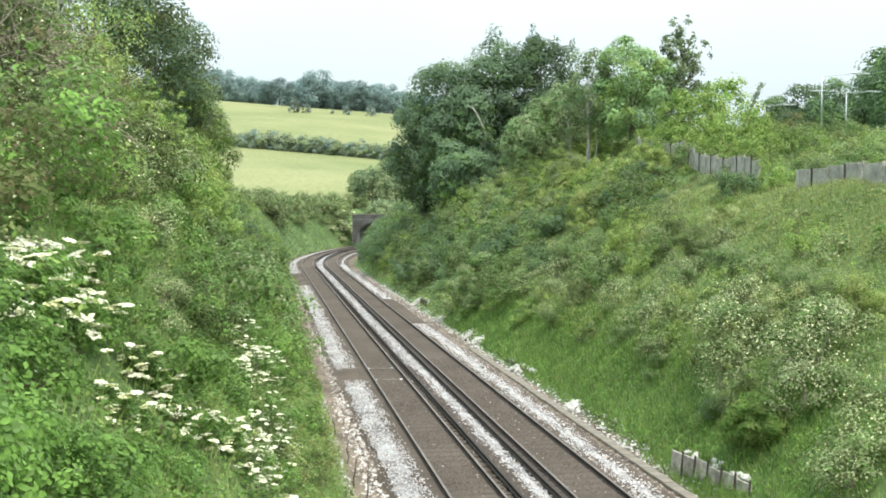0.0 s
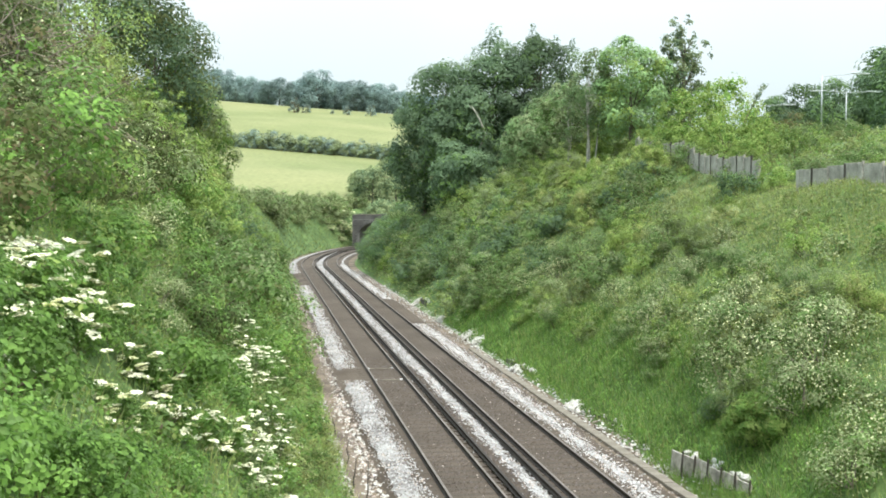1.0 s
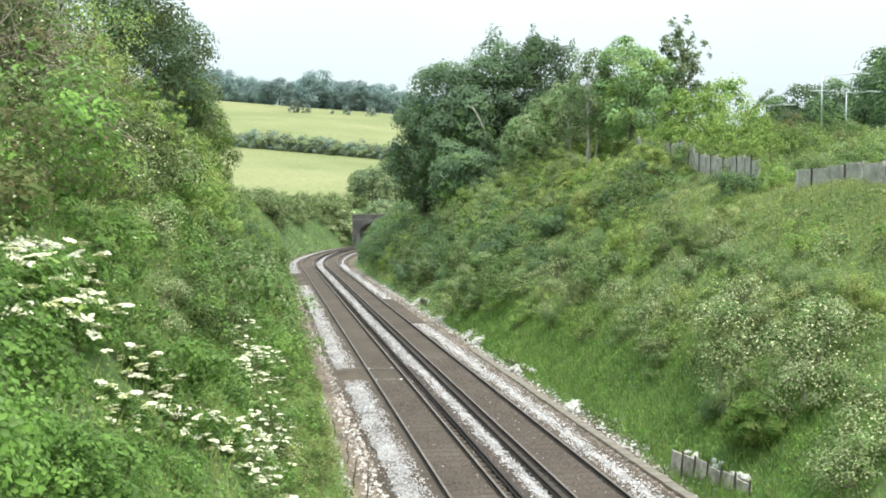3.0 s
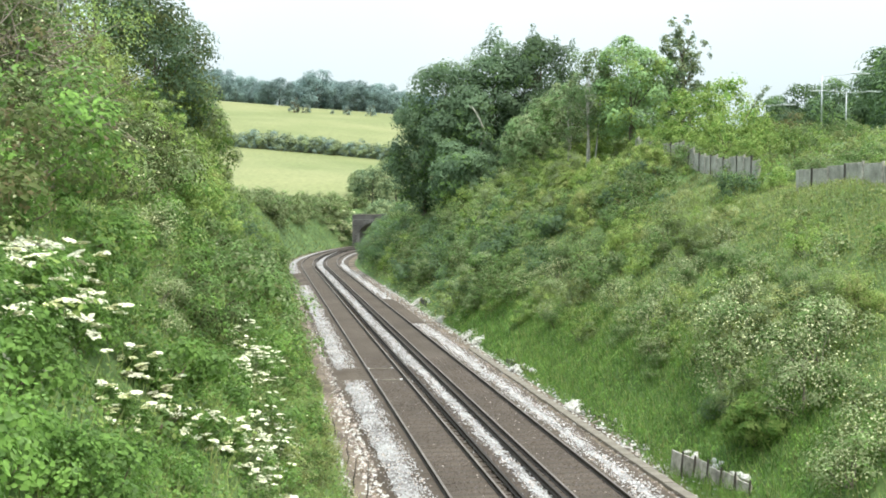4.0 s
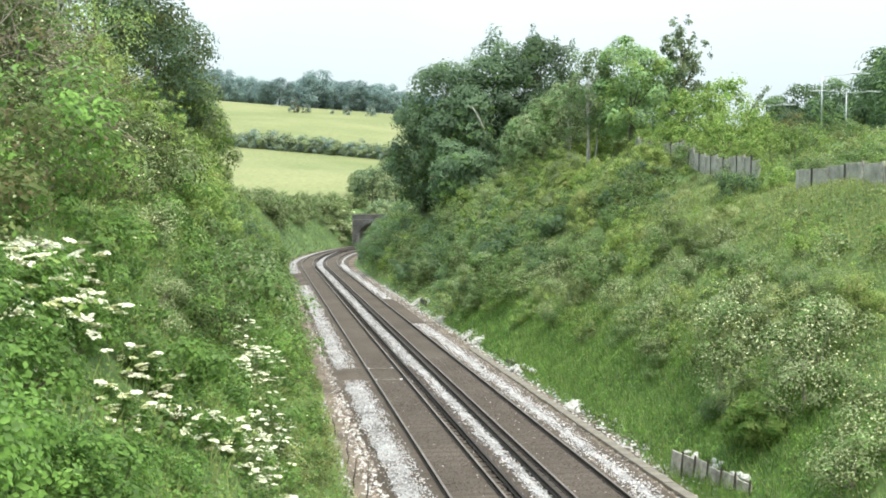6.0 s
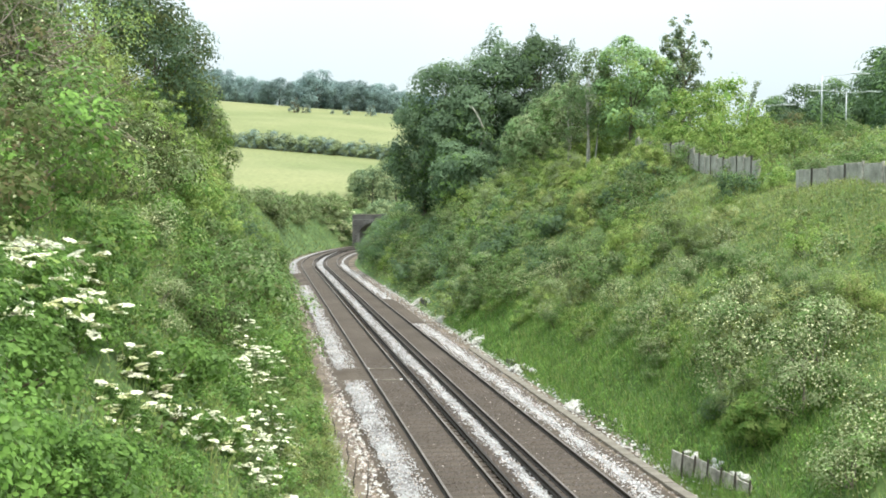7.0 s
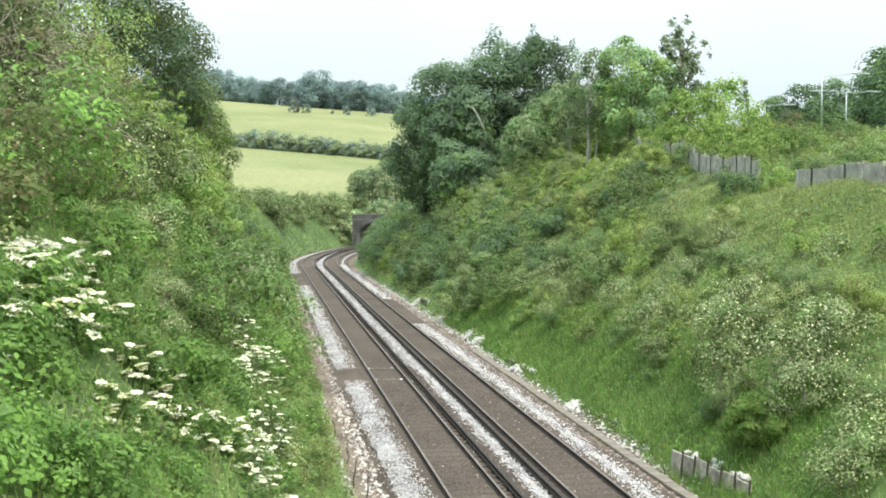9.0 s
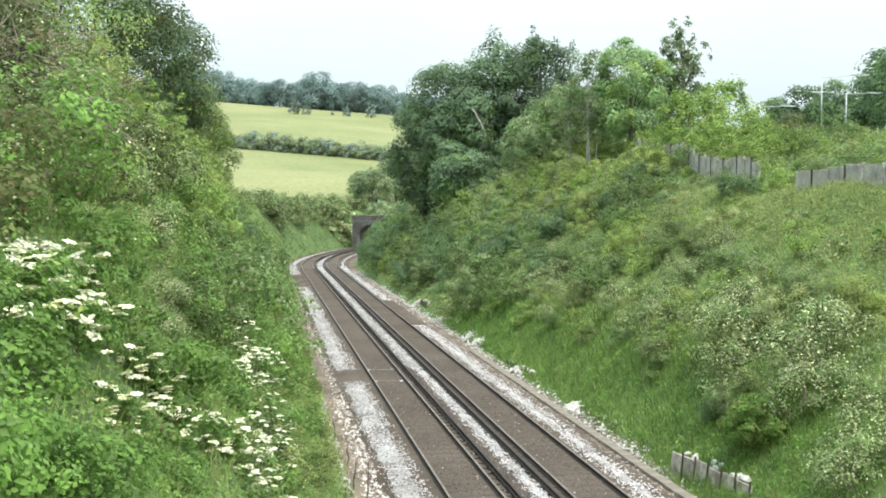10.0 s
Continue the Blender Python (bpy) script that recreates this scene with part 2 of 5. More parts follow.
# ---- stone strips ----
def stones(name, y0, y1, lat0, lat1, per_m2, size, z, mats, share, label, seed, ragged=0.25):
    """Loose angular stones scattered over a strip beside the track; one object of many."""
    rng = np.random.default_rng(seed)
    n = int((y1 - y0) * (lat1 - lat0) * per_m2)
    verts, faces, idx = [], [], []
    base = np.array([(1, 0, 0), (-1, 0, 0), (0, 1, 0), (0, -1, 0), (0, 0, 0.8), (0, 0, -0.5)])
    tri = [(0, 2, 4), (2, 1, 4), (1, 3, 4), (3, 0, 4)]
    for k in range(n):
        y = rng.uniform(y0, y1)
        u = rng.uniform(0, 1)
        q = lat0 + (lat1 - lat0) * u
        edge = min(u, 1 - u)
        if edge < ragged * (0.5 + 0.9 * noise.noise((y / 2.2, q * 1.5, seed))) and rng.uniform() < 0.8:
            continue
        p = np.array(along(y, q, z + rng.uniform(-0.01, 0.03)))
        if abs(q) > 4.7:
            p[2] = max(p[2], land(p[0], p[1]) + 0.015)
        r = size * rng.uniform(0.5, 1.1)
        a = rng.uniform(0, 6.28)
        c, s = math.cos(a), math.sin(a)
        b = base * rng.uniform(0.55, 1.0, (6, 3)) * r
        v = np.stack([b[:, 0] * c - b[:, 1] * s, b[:, 0] * s + b[:, 1] * c, b[:, 2]], 1) + p
        o = len(verts)
        verts.extend(map(tuple, v))
        faces.extend((o + i, o + j, o + m) for i, j, m in tri)
        idx.extend([int(rng.choice(len(mats), p=share))] * 4)
    ob = new(name, mesh_of(name, verts, faces, mats, idx))
    tagged(ob, label, "stones", kind="stuff")


def strip(name, y0, y1, lat0, lat1, z, mat, label, edge=0.12, seed=0):
    """A low uneven bank of stone along the track."""
    ys = np.arange(y0, y1, 0.6)
    verts, n = [], 5
    for y in ys:
        j0, j1 = [edge * noise.noise((y / 1.7, seed + k, 0)) * 2 for k in (0, 9.3)]
        fade = min(1, (y - y0) / 1.5 + 0.15, (y1 - y) / 1.5 + 0.15)
        for i in range(n):
            u = i / (n - 1)
            q = (lat0 + j0) * (1 - u) + (lat1 + j1) * u
            verts.append(along(y, q, z - 0.05 + fade * 0.07 * math.sin(u * math.pi) + 0.015 * noise.noise((y * 2, q * 3, seed))))
    faces = [(i * n + j, i * n + j + 1, i * n + n + j + 1, i * n + n + j) for i in range(len(ys) - 1) for j in range(n - 1)]
    tagged(new(name, mesh_of(name, verts, faces, mat, None, True)), label, "ballast", kind="structure")


WHITE = [STONE_PALE, STONE_MIX, STONE_DARK]
for k, (y0, y1, a, b, z) in enumerate([(23, 54, -3.78, -2.92, 0.19), (58, 118, -3.85, -2.95, 0.17), (140, 240, -4.1, -3.1, 0.17),
                                       (23, 58, 0.1, 0.46, 0.19), (58, 150, -0.12, 0.42, 0.19), (150, 235, -0.4, 0.4, 0.2),
                                       (23, 79, 2.92, 3.5, 0.18), (100, 240, 2.95, 3.5, 0.18)]):
    strip("pale_ballast", y0, y1, a, b, z, STRIPBASE, "pale fresh ballast heaped in a strip", seed=k * 3.1)
    near = min(y1, 80)
    if y0 < 80:
        stones("loose_ballast", y0, near, a - 0.25, b + 0.22, 150, 0.05, z + 0.01, WHITE, (0.62, 0.2, 0.18), "pale loose ballast stones, some darker", 11 + k)
    if y1 > 80:
        stones("loose_ballast", max(80, y0), min(y1, 160), a - 0.2, b + 0.2, 35, 0.1, z + 0.01, WHITE, (0.7, 0.18, 0.12), "pale loose ballast stones, some darker", 31 + k)
for k, middle in enumerate((-1.7, 1.7)):
    stones("track_stones", 23, 62, middle - 0.68, middle + 0.68, 75, 0.045, 0.195, [BALLAST, STONE_DARK, STONE_MIX], (0.62, 0.36, 0.02), "small brown ballast stones between the rails", 71 + k, 0.0)
stones("dark_ballast", 23, 75, -0.74, 0.12, 110, 0.055, 0.17, [STONE_DARK, BALLAST, STONE_PALE], (0.6, 0.34, 0.06), "dark loose ballast stones beside the rail", 77, 0.05)
stones("rubble", 23, 75, -5.5, -4.0, 60, 0.085, 0.02, [CHALK, STONE_MIX, STONE_DARK], (0.27, 0.5, 0.23), "white chalk and brown rubble beside the track", 51, 0.1)
stones("rubble", 23, 50, -5.6, -3.95, 45, 0.12, 0.03, [CHALK, STONE_MIX, SOIL], (0.34, 0.36, 0.3), "broken chalk lumps and brown rubble beside the track", 57, 0.1)
stones("rubble", 75, 130, -5.3, -4.0, 15, 0.11, 0.02, [CHALK, STONE_MIX, STONE_DARK], (0.3, 0.55, 0.15), "white chalk and brown rubble beside the track", 52, 0.1)
stones("rubble", 25, 80, 3.6, 4.4, 60, 0.06, 0.02, [STONE_PALE, STONE_MIX, SOIL], (0.12, 0.5, 0.38), "brown and pale rubble beside the track", 53, 0.1)
stones("rubble", 80, 150, 3.5, 4.9, 20, 0.09, 0.02, [STONE_PALE, STONE_MIX, SOIL], (0.3, 0.45, 0.25), "brown and pale rubble beside the track", 54, 0.1)
stones("rubble", 34, 47, 4.68, 5.35, 55, 0.08, 0.05, [CHALK, STONE_PALE, STONE_MIX, SOIL], (0.3, 0.15, 0.3, 0.25), "fallen white chalk lumps at the bank's foot", 59, 0.1)
stones("rubble", 25, 120, 4.45, 5.3, 12, 0.1, 0.02, [CHALK, STONE_PALE], (0.7, 0.3), "fallen white chalk lumps at the bank's foot", 55, 0.1)


# ---- cable trough and timber revetments ----
def cable_trough():
    thing = empty("cable_trough")
    bm = bmesh.new()
    box(bm, 0, 0, 0, 0.36, 0.97, 0.16, bevel=0.012)
    lid = bpy.data.meshes.new("trough_lid")
    bm.to_mesh(lid)
    bm.free()
    lid.materials.append(CONCRETE)
    rng = random.Random(4)
    y = 27.0
    while y < 66:
        o = part("trough_lid", lid, None, thing)
        o.matrix_basis = Matrix.Translation(along(y, 4.42 + rng.uniform(-0.015, 0.015), 0.02 + rng.uniform(-0.012, 0.012))) @ Matrix.Rotation(-math.atan(slope_at(y)) + rng.uniform(-0.012, 0.012), 4, "Z")
        y += 0.985
    tagged(thing, "grey concrete cable trough with lids beside the track", "cable trough")


cable_trough()


DARKTIMBER = material("dark_boards", (0.12, 0.115, 0.1), 0.9, (0.6, 1.3), 2.0, 40.0, 0.5)


def revetment(y0, y1, lat_a, lat_b, height, seed, board=0.24, wood=TIMBER, posts=3):
    """Leaning upright boards with dark posts and chalk heaped behind."""
    rng = random.Random(seed)
    thing = empty("timber_revetment")
    y, k = y0, 0
    while y < y1:
        lat = lat_a + (lat_b - lat_a) * (y - y0) / (y1 - y0)
        bm = bmesh.new()
        h = height * rng.uniform(0.93, 1.04)
        p = along(y, lat + rng.uniform(-0.015, 0.015), h / 2 - 0.05)
        box(bm, *p, 0.06, board * 1.0, h, 0.153 - (lat_b - lat_a) / (y1 - y0) + rng.uniform(-0.02, 0.02), 0.012, Matrix.Rotation(rng.uniform(0.02, 0.2), 4, "Y"))
        part("board", bm, wood, thing)
        if k % posts == 0:
            bm = bmesh.new()
            p = along(y - board / 2, lat - 0.06, 0)
            tube(bm, (p.x, p.y, p.z - 0.1), (p.x + 0.09, p.y, p.z + h * 1.1), 0.036, 0.03, 7)
            part("post", bm, DARKWOOD, thing, "dark upright post")
        y += board
        k += 1
    bm = bmesh.new()
    for k in range(int((y1 - y0) * 5)):
        yy = rng.uniform(y0, y1)
        lat = lat_a + (lat_b - lat_a) * (yy - y0) / (y1 - y0)
        p = along(yy, lat + rng.uniform(0.1, 0.5), height * rng.uniform(0.6, 0.95))
        m = Matrix.Translation(p) @ Euler((rng.uniform(0, 6), rng.uniform(0, 6), rng.uniform(0, 6))).to_matrix().to_4x4() @ Matrix.Diagonal((*[rng.uniform(0.06, 0.2) for _ in range(3)], 1))
        bmesh.ops.create_icosphere(bm, subdivisions=1, radius=1, matrix=m)
    tagged(part("chalk_fill", bm, CHALK, thing, "white chalk lumps"), kind="stuff")
    tagged(thing, "weathered timber board revetment holding back white chalk", "revetment", group="revetments")


revetment(30.6, 34.8, 5.5, 5.05, 0.85, 1, 0.78, posts=1)
revetment(37.2, 43.6, 5.4, 5.2, 0.34, 2, 0.42, DARKTIMBER, 1)
revetment(54.0, 59.6, 5.3, 5.15, 0.36, 3, 0.5, DARKTIMBER, 2)
revetment(91.4, 95.5, 5.4, 5.4, 0.75, 4, 0.7, DARKTIMBER, 2)


def chalk_heap(y, lat, r, seed):
    rng = random.Random(seed)
    bm = bmesh.new()
    for k in range(60):
        a, d = rng.uniform(0, 6.28), r * rng.uniform(0, 1)
        p = along(y + d * math.sin(a) * 1.6, lat + d * math.cos(a) * 0.45, 0)
        p.z = land(p.x, p.y) + 0.03 + 0.2 * max(0, 1 - d / r)
        m = Matrix.Translation(p) @ Euler((rng.uniform(0, 6), rng.uniform(0, 6), 0)).to_matrix().to_4x4() @ Matrix.Diagonal((*[rng.uniform(0.04, 0.13) for _ in range(3)], 1))
        bmesh.ops.create_icosphere(bm, subdivisions=1, radius=1, matrix=m)
    ob = part("chalk_heap", bm, CHALK)
    tagged(ob, "heap of broken white chalk at the bank's foot", "chalk heap", kind="stuff")


for k, (y, lat, r) in enumerate([(46.0, 5.0, 0.75), (68, 5.1, 1.0), (71, 5.15, 1.1), (95.5, 5.2, 0.9), (57, 5.05, 0.6), (82, 5.1, 0.7)]):
    chalk_heap(y, lat, r, 60 + k)


# ---- panel fence on the bank's shoulder ----
def panel_fence(points, label, seed, sunk):
    """Upright panels between dark posts, following the ground."""
    rng = random.Random(seed)
    thing = empty("panel_fence")
    for (xa, ya), (xb, yb) in zip(points, points[1:]):
        length = math.hypot(xb - xa, yb - ya)
        n = max(1, round(length / 1.25))
        turn = math.atan2(yb - ya, xb - xa)
        for i in range(n):
            u = (i + 0.5) / n
            x, y = xa + (xb - xa) * u, ya + (yb - ya) * u
            z = land(x, y)
            h = 1.55 + rng.uniform(-0.08, 0.06)
            bm = bmesh.new()
            w = length / n
            for j in range(4):
                hj = h + rng.uniform(-0.05, 0.03)
                o = (j - 1.5) * w / 4
                box(bm, x + o * math.cos(turn), y + o * math.sin(turn), z + hj / 2 - sunk, w / 4 * 0.95, 0.035, hj, turn, 0.006)
            part("panel", bm, FENCEPANEL, thing)
            bm = bmesh.new()
            o = -w / 2
            box(bm, x + o * math.cos(turn), y + o * math.sin(turn) - 0.07, z + h / 2 - sunk + 0.03, 0.12, 0.1, h + 0.08, turn, 0.015)
            part("post", bm, DARKWOOD if i % 2 else TIMBER, thing, "weathered post")
            bm = bmesh.new()
            box(bm, x, y + 0.05, z + h - sunk - 0.02, w, 0.05, 0.07, turn, 0.01)
            part("rail", bm, TIMBER, thing, "thin top rail")
    tagged(thing, label, "fence", group="fences on the bank")


panel_fence([(18.6, 44.5), (17.6, 48.5), (16.5, 54.0)], "weathered grey panel fence half sunk in tall grass", 5, 0.7)
panel_fence([(16.4, 60.0), (16.1, 68.0), (15.8, 76.0), (15.6, 82.0)], "weathered grey panel fence leaning along the slope", 6, 0.45)
panel_fence([(15.6, 86.0), (15.3, 92.0)], "short weathered grey fence run among bushes", 7, 0.4)


# ---- street lamps on the far road ----
def street_lamp(x, y, top, arms, label):
    z = land(x, y)
    thing = empty("street_lamp", x, y, z)
    h = top - z
    bm = bmesh.new()
    tube(bm, (0, 0, -0.1), (0, 0, 1.4), 0.11, 0.11, 12)
    tube(bm, (0, 0, 1.4), (0, 0, h), 0.085, 0.06, 12)
    part("pole", bm, GALV, thing, smooth=True)
    for reach, rise in arms:
        bm = bmesh.new()
        s = math.copysign(1, reach)
        tube(bm, (0, 0, h - 0.1), (reach * 0.62, 0, h - 0.05 + rise), 0.035, 0.028, 8)
        part("arm", bm, GALV, thing)
        bm = bmesh.new()
        box(bm, reach * 0.62 + s * 0.85, 0, h + rise + 0.0, 1.75, 0.3, 0.1, 0, 0.03)
        head = part("lamp_head", bm, GALV, thing)
        bm = bmesh.new()
        box(bm, reach * 0.62 + s * 1.0, 0, h + rise - 0.07, 1.1, 0.24, 0.06, 0, 0.02)
        part("lens", bm, LAMPGLASS, head, "clear lamp lens")
    tagged(thing, label, "street lamp", group="street lamps")


street_lamp(36.6, 112, 20.5, [(4.6, 0.2)], "tall grey steel street lamp with one arm")
street_lamp(44.2, 127, 20.45, [(3.6, 0.0), (-3.6, 0.1)], "tall grey steel street lamp with two arms")
street_lamp(40.3, 145, 20.6, [(3.4, 0.0), (-3.4, 0.0)], "tall grey steel street lamp with two arms")
street_lamp(52.4, 170, 20.7, [(-2.0, 0.1)], "grey steel street lamp far along the road")


# ---- brick overbridge ----
def overbridge():
    y0 = 236.0
    m = Matrix.Translation(along(y0, 2.1, 0)) @ Matrix.Rotation(-math.atan(slope_at(y0)) , 4, "Z")
    thing = empty("overbridge")
    thing.matrix_basis = m
    span, spring, crown, top, depth = 4.6, 2.8, 5.2, 6.6, 5.0
    bm = bmesh.new()
    for side in (-1, 1):
        steps = 14
        wing = 11.7 if side > 0 else 6.0
        outer = [(side * wing, -0.3), (side * wing, top - 0.9), (0, top - 0.9)]
        arch = [(span * math.sin(a), spring + (crown - spring) * math.cos(a)) for a in [side * math.pi / 2 * i / steps for i in range(steps + 1)]]
        loop = outer + arch + [(side * span, -0.3)]
        fr = [bm.verts.new((x, -depth / 2, z)) for x, z in loop]
        bk = [bm.verts.new((x, depth / 2, z)) for x, z in loop]
        bm.faces.new(fr)
        bm.faces.new(list(reversed(bk)))
        for i in range(len(loop)):
            j = (i + 1) % len(loop)
            bm.faces.new((fr[i], bk[i], bk[j], fr[j]))
    bmesh.ops.recalc_face_normals(bm, faces=bm.faces)
    part("wall", bm, MORTAR, thing)
    for face in (-1, 1):
        bm = bmesh.new()
        box(bm, 2.85, face * (depth / 2 - 0.2), top - 0.5, 17.7, 0.4, 0.8, 0, 0.02)
        parapet = part("parapet", bm, BRICK, thing)
        bm = bmesh.new()
        box(bm, 2.85, face * (depth / 2 - 0.2), top - 0.04, 17.8, 0.55, 0.13, 0, 0.03)
        part("coping", bm, STONE_DARK, parapet, "dark stone coping")
    bm = bmesh.new()
    for i in range(26):
        a = -math.pi / 2 + math.pi * (i + 0.5) / 26
        p = Vector((span * math.sin(a) * 1.05, -depth / 2 - 0.03, spring + (crown - spring) * math.cos(a) * 1.08))
        box(bm, *p, 0.30, 0.1, 0.42, 0, 0.015, Matrix.Rotation(math.atan2(p.x, (p.z - spring) * 1.9), 4, "Y"))
    part("arch_ring", bm, BRICK, thing, "ring of arch bricks")
    bm = bmesh.new()
    rng = random.Random(8)
    for row in range(18):
        z = 0.1 + row * 0.31
        for c in range(-15, 16):
            x = c * 0.62 + (row % 2) * 0.31
            inside = abs(x) < span + 0.45 and z < spring + (crown - spring + 0.55) * math.sqrt(max(0, 1 - (x / (span + 0.45)) ** 2))
            if not inside and -5.7 < x < 4.6:
                box(bm, x, -depth / 2 - 0.015, z, 0.59, 0.06, 0.28, 0, 0.01)
    ob = part("brickwork", bm, BRICK, thing, "courses of old brown brick")
    tagged(ob, kind="stuff")
    tagged(thing, "old brown brick arched bridge over the railway", "bridge")


overbridge()


# ---- relay post by the track ----
def marker_post():
    p = along(150, -4.9, 0)
    thing = empty("marker_post", p.x, p.y, p.z)
    bm = bmesh.new()
    tube(bm, (0, 0, -0.1), (0, 0, 2.2), 0.09, 0.08, 8)
    part("post", bm, DARKWOOD, thing)
    bm = bmesh.new()
    box(bm, 0, -0.08, 2.0, 0.5, 0.12, 0.45, 0, 0.02)
    part("plate", bm, GALV, thing, "small grey metal plate")
    tagged(thing, "dark trackside post with a small grey plate", "marker post")


marker_post()


# ---- small things along the track ----
def cable_duct(y, label):
    thing = empty("cable_duct")
    bm = bmesh.new()
    p = along(y, -1.75, 0.215)
    box(bm, *p, 1.3, 0.13, 0.05, 0.153, 0.015)
    part("cover", bm, CONCRETE, thing)
    for side in (-0.6, 0.6):
        bm = bmesh.new()
        q = along(y + 0.02, -1.75 + side, 0.23)
        box(bm, *q, 0.14, 0.2, 0.06, 0.153, 0.015)
        part("clamp", bm, STONE_PALE, thing)
    tagged(thing, label, "cable duct", group="cable ducts")


cable_duct(53.8, "pale cable duct lying across the track")
cable_duct(57.6, "pale cable duct lying across the track")


def dead_stalk(y, lat, h, seed):
    rng = random.Random(seed)
    p = along(y, lat, 0)
    thing = empty("dead_stalk", p.x, p.y, land(p.x, p.y))
    a = Vector((0, 0, -0.05))
    for k in range(3):
        bm = bmesh.new()
        b = a + Vector((rng.uniform(-0.08, 0.12), rng.uniform(-0.1, 0.1), h / 3))
        tube(bm, a, b, 0.03 - 0.006 * k, 0.024 - 0.006 * k, 6)
        part("stem", bm, DARKWOOD, thing)
        a = b
    tagged(thing, "dry dark stalk standing in chalk rubble", "dead stalk", group="dead stalks")


for k, (y, lat, h) in enumerate([(32.5, -4.75, 1.3), (34.0, -4.9, 1.1), (37.2, -4.95, 0.9), (30.2, -4.5, 0.8), (41, -5.0, 0.8)]):
    dead_stalk(y, lat, h, k)


# ---- foliage ----
LEAF_FRESH = leafy("fresh_green_leaf", (0.093, 0.21, 0.038), (0.15, 0.29, 0.056), 1.5)
LEAF_MID = leafy("mid_green_leaf", (0.10, 0.20, 0.052), (0.15, 0.27, 0.074), 1.2)
LEAF_GREY = leafy("grey_green_leaf", (0.185, 0.262, 0.105), (0.245, 0.335, 0.148), 1.2)
LEAF_OLIVE = leafy("olive_leaf", (0.09, 0.13, 0.038), (0.132, 0.175, 0.055), 0.8)
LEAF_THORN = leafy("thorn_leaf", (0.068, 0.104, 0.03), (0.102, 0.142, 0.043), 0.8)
LEAF_DARK = leafy("dark_green_leaf", (0.1, 0.185, 0.09), (0.138, 0.228, 0.107), 0.5, island=0.1)
LEAF_LIME = leafy("yellow_green_leaf", (0.185, 0.30, 0.065), (0.255, 0.375, 0.095), 1.0)
LEAF_PALE = leafy("pale_green_leaf", (0.175, 0.312, 0.117), (0.22, 0.37, 0.142), 0.6)
# distance haze is mixed into this leaf colour: paler and bluer than real foliage
LEAF_HAZED = leafy("hazed_far_leaf", (0.2, 0.312, 0.255), (0.222, 0.342, 0.272), 0.15, island=0.08)
LEAF_BROWN = leafy("brownish_leaf", (0.12, 0.12, 0.052), (0.16, 0.155, 0.065), 0.8)
GRASS = leafy("meadow_grass", (0.155, 0.235, 0.065), (0.235, 0.305, 0.105), 0.22, (0.8, 1.2), 0.3)
GRASS_DRY = leafy("seeding_grass", (0.225, 0.29, 0.085), (0.305, 0.355, 0.122), 0.3, (0.8, 1.2), 0.3)
PETAL = material("white_petal", (0.78, 0.78, 0.57), 0.7, (0.9, 1.08), 3.0, 30.0, 0.0, island=0.12)
PETAL_CREAM = material("cream_petal", (0.58, 0.59, 0.33), 0.7, (0.85, 1.1), 3.0, 30.0, 0.0, island=0.2)
TWIG = material("twig", (0.14, 0.105, 0.075), 0.9, (0.7, 1.3), 3.0, 30.0, 0.3)
TWIG_PALE = material("pale_twig", (0.23, 0.19, 0.15), 0.9, (0.7, 1.3), 3.0, 30.0, 0.3)


def unit(v):
    return v / np.maximum(np.linalg.norm(v, axis=1, keepdims=True), 1e-6)


def leaf_mesh(name, pos, nrm, size, mats, mat_idx, rng, aspect=0.64):
    """One small folded leaf at each place, facing about along nrm."""
    n = len(pos)
    t = unit(np.cross(nrm, rng.normal(size=(n, 3))))
    b = np.cross(nrm, t)
    s = size[:, None]
    fold = nrm * s * 0.09
    v = np.stack([pos - t * s / 2, pos + b * s * aspect / 2 + fold, pos + t * s / 2, pos - b * s * aspect / 2 + fold], 1).reshape(-1, 3)
    i = np.arange(n)[:, None] * 4
    f = np.concatenate([i + 0, i + 1, i + 2, i + 0, i + 2, i + 3], 1).reshape(-1)
    me = bpy.data.meshes.new(name)
    me.vertices.add(len(v))
    me.vertices.foreach_set("co", v.astype(np.float32).ravel())
    me.loops.add(len(f))
    me.loops.foreach_set("vertex_index", f.astype(np.int32))
    me.polygons.add(2 * n)
    me.polygons.foreach_set("loop_start", np.arange(0, 6 * n, 3, dtype=np.int32))
    me.polygons.foreach_set("loop_total", np.full(2 * n, 3, dtype=np.int32))
    for m in mats:
        me.materials.append(m)
    me.polygons.foreach_set("material_index", np.repeat(mat_idx, 2).astype(np.int32))
    me.update(calc_edges=True)
    return me


def clumped(rng, centres, radii, n, squash=0.8, shell=0.55):
    """Places and outward directions of n leaves spread over round clumps."""
    w = radii ** 2
    pick = rng.choice(len(centres), n, p=w / w.sum())
    d = unit(rng.normal(size=(n, 3)))
    d[:, 2] = np.where(rng.uniform(size=n) < 0.6, np.abs(d[:, 2]), d[:, 2])
    r = radii[pick] * rng.uniform(shell, 1.08, n)
    off = d * r[:, None]
    off[:, 2] *= squash
    return centres[pick] + off, d, pick


def tufts(rng, centres, radii, each, size=(0.34, 0.55)):
    """Smaller clumps set over the outer side of each round clump."""
    n = len(centres) * each
    pick = np.repeat(np.arange(len(centres)), each)
    mid = centres.mean(0)
    out = unit(centres - mid)[pick] * 0.7 + (0, 0, 0.35)
    d = unit(unit(rng.normal(size=(n, 3))) + out)
    return centres[pick] + d * (radii[pick] * 0.78)[:, None], radii[pick] * rng.uniform(*size, n), d


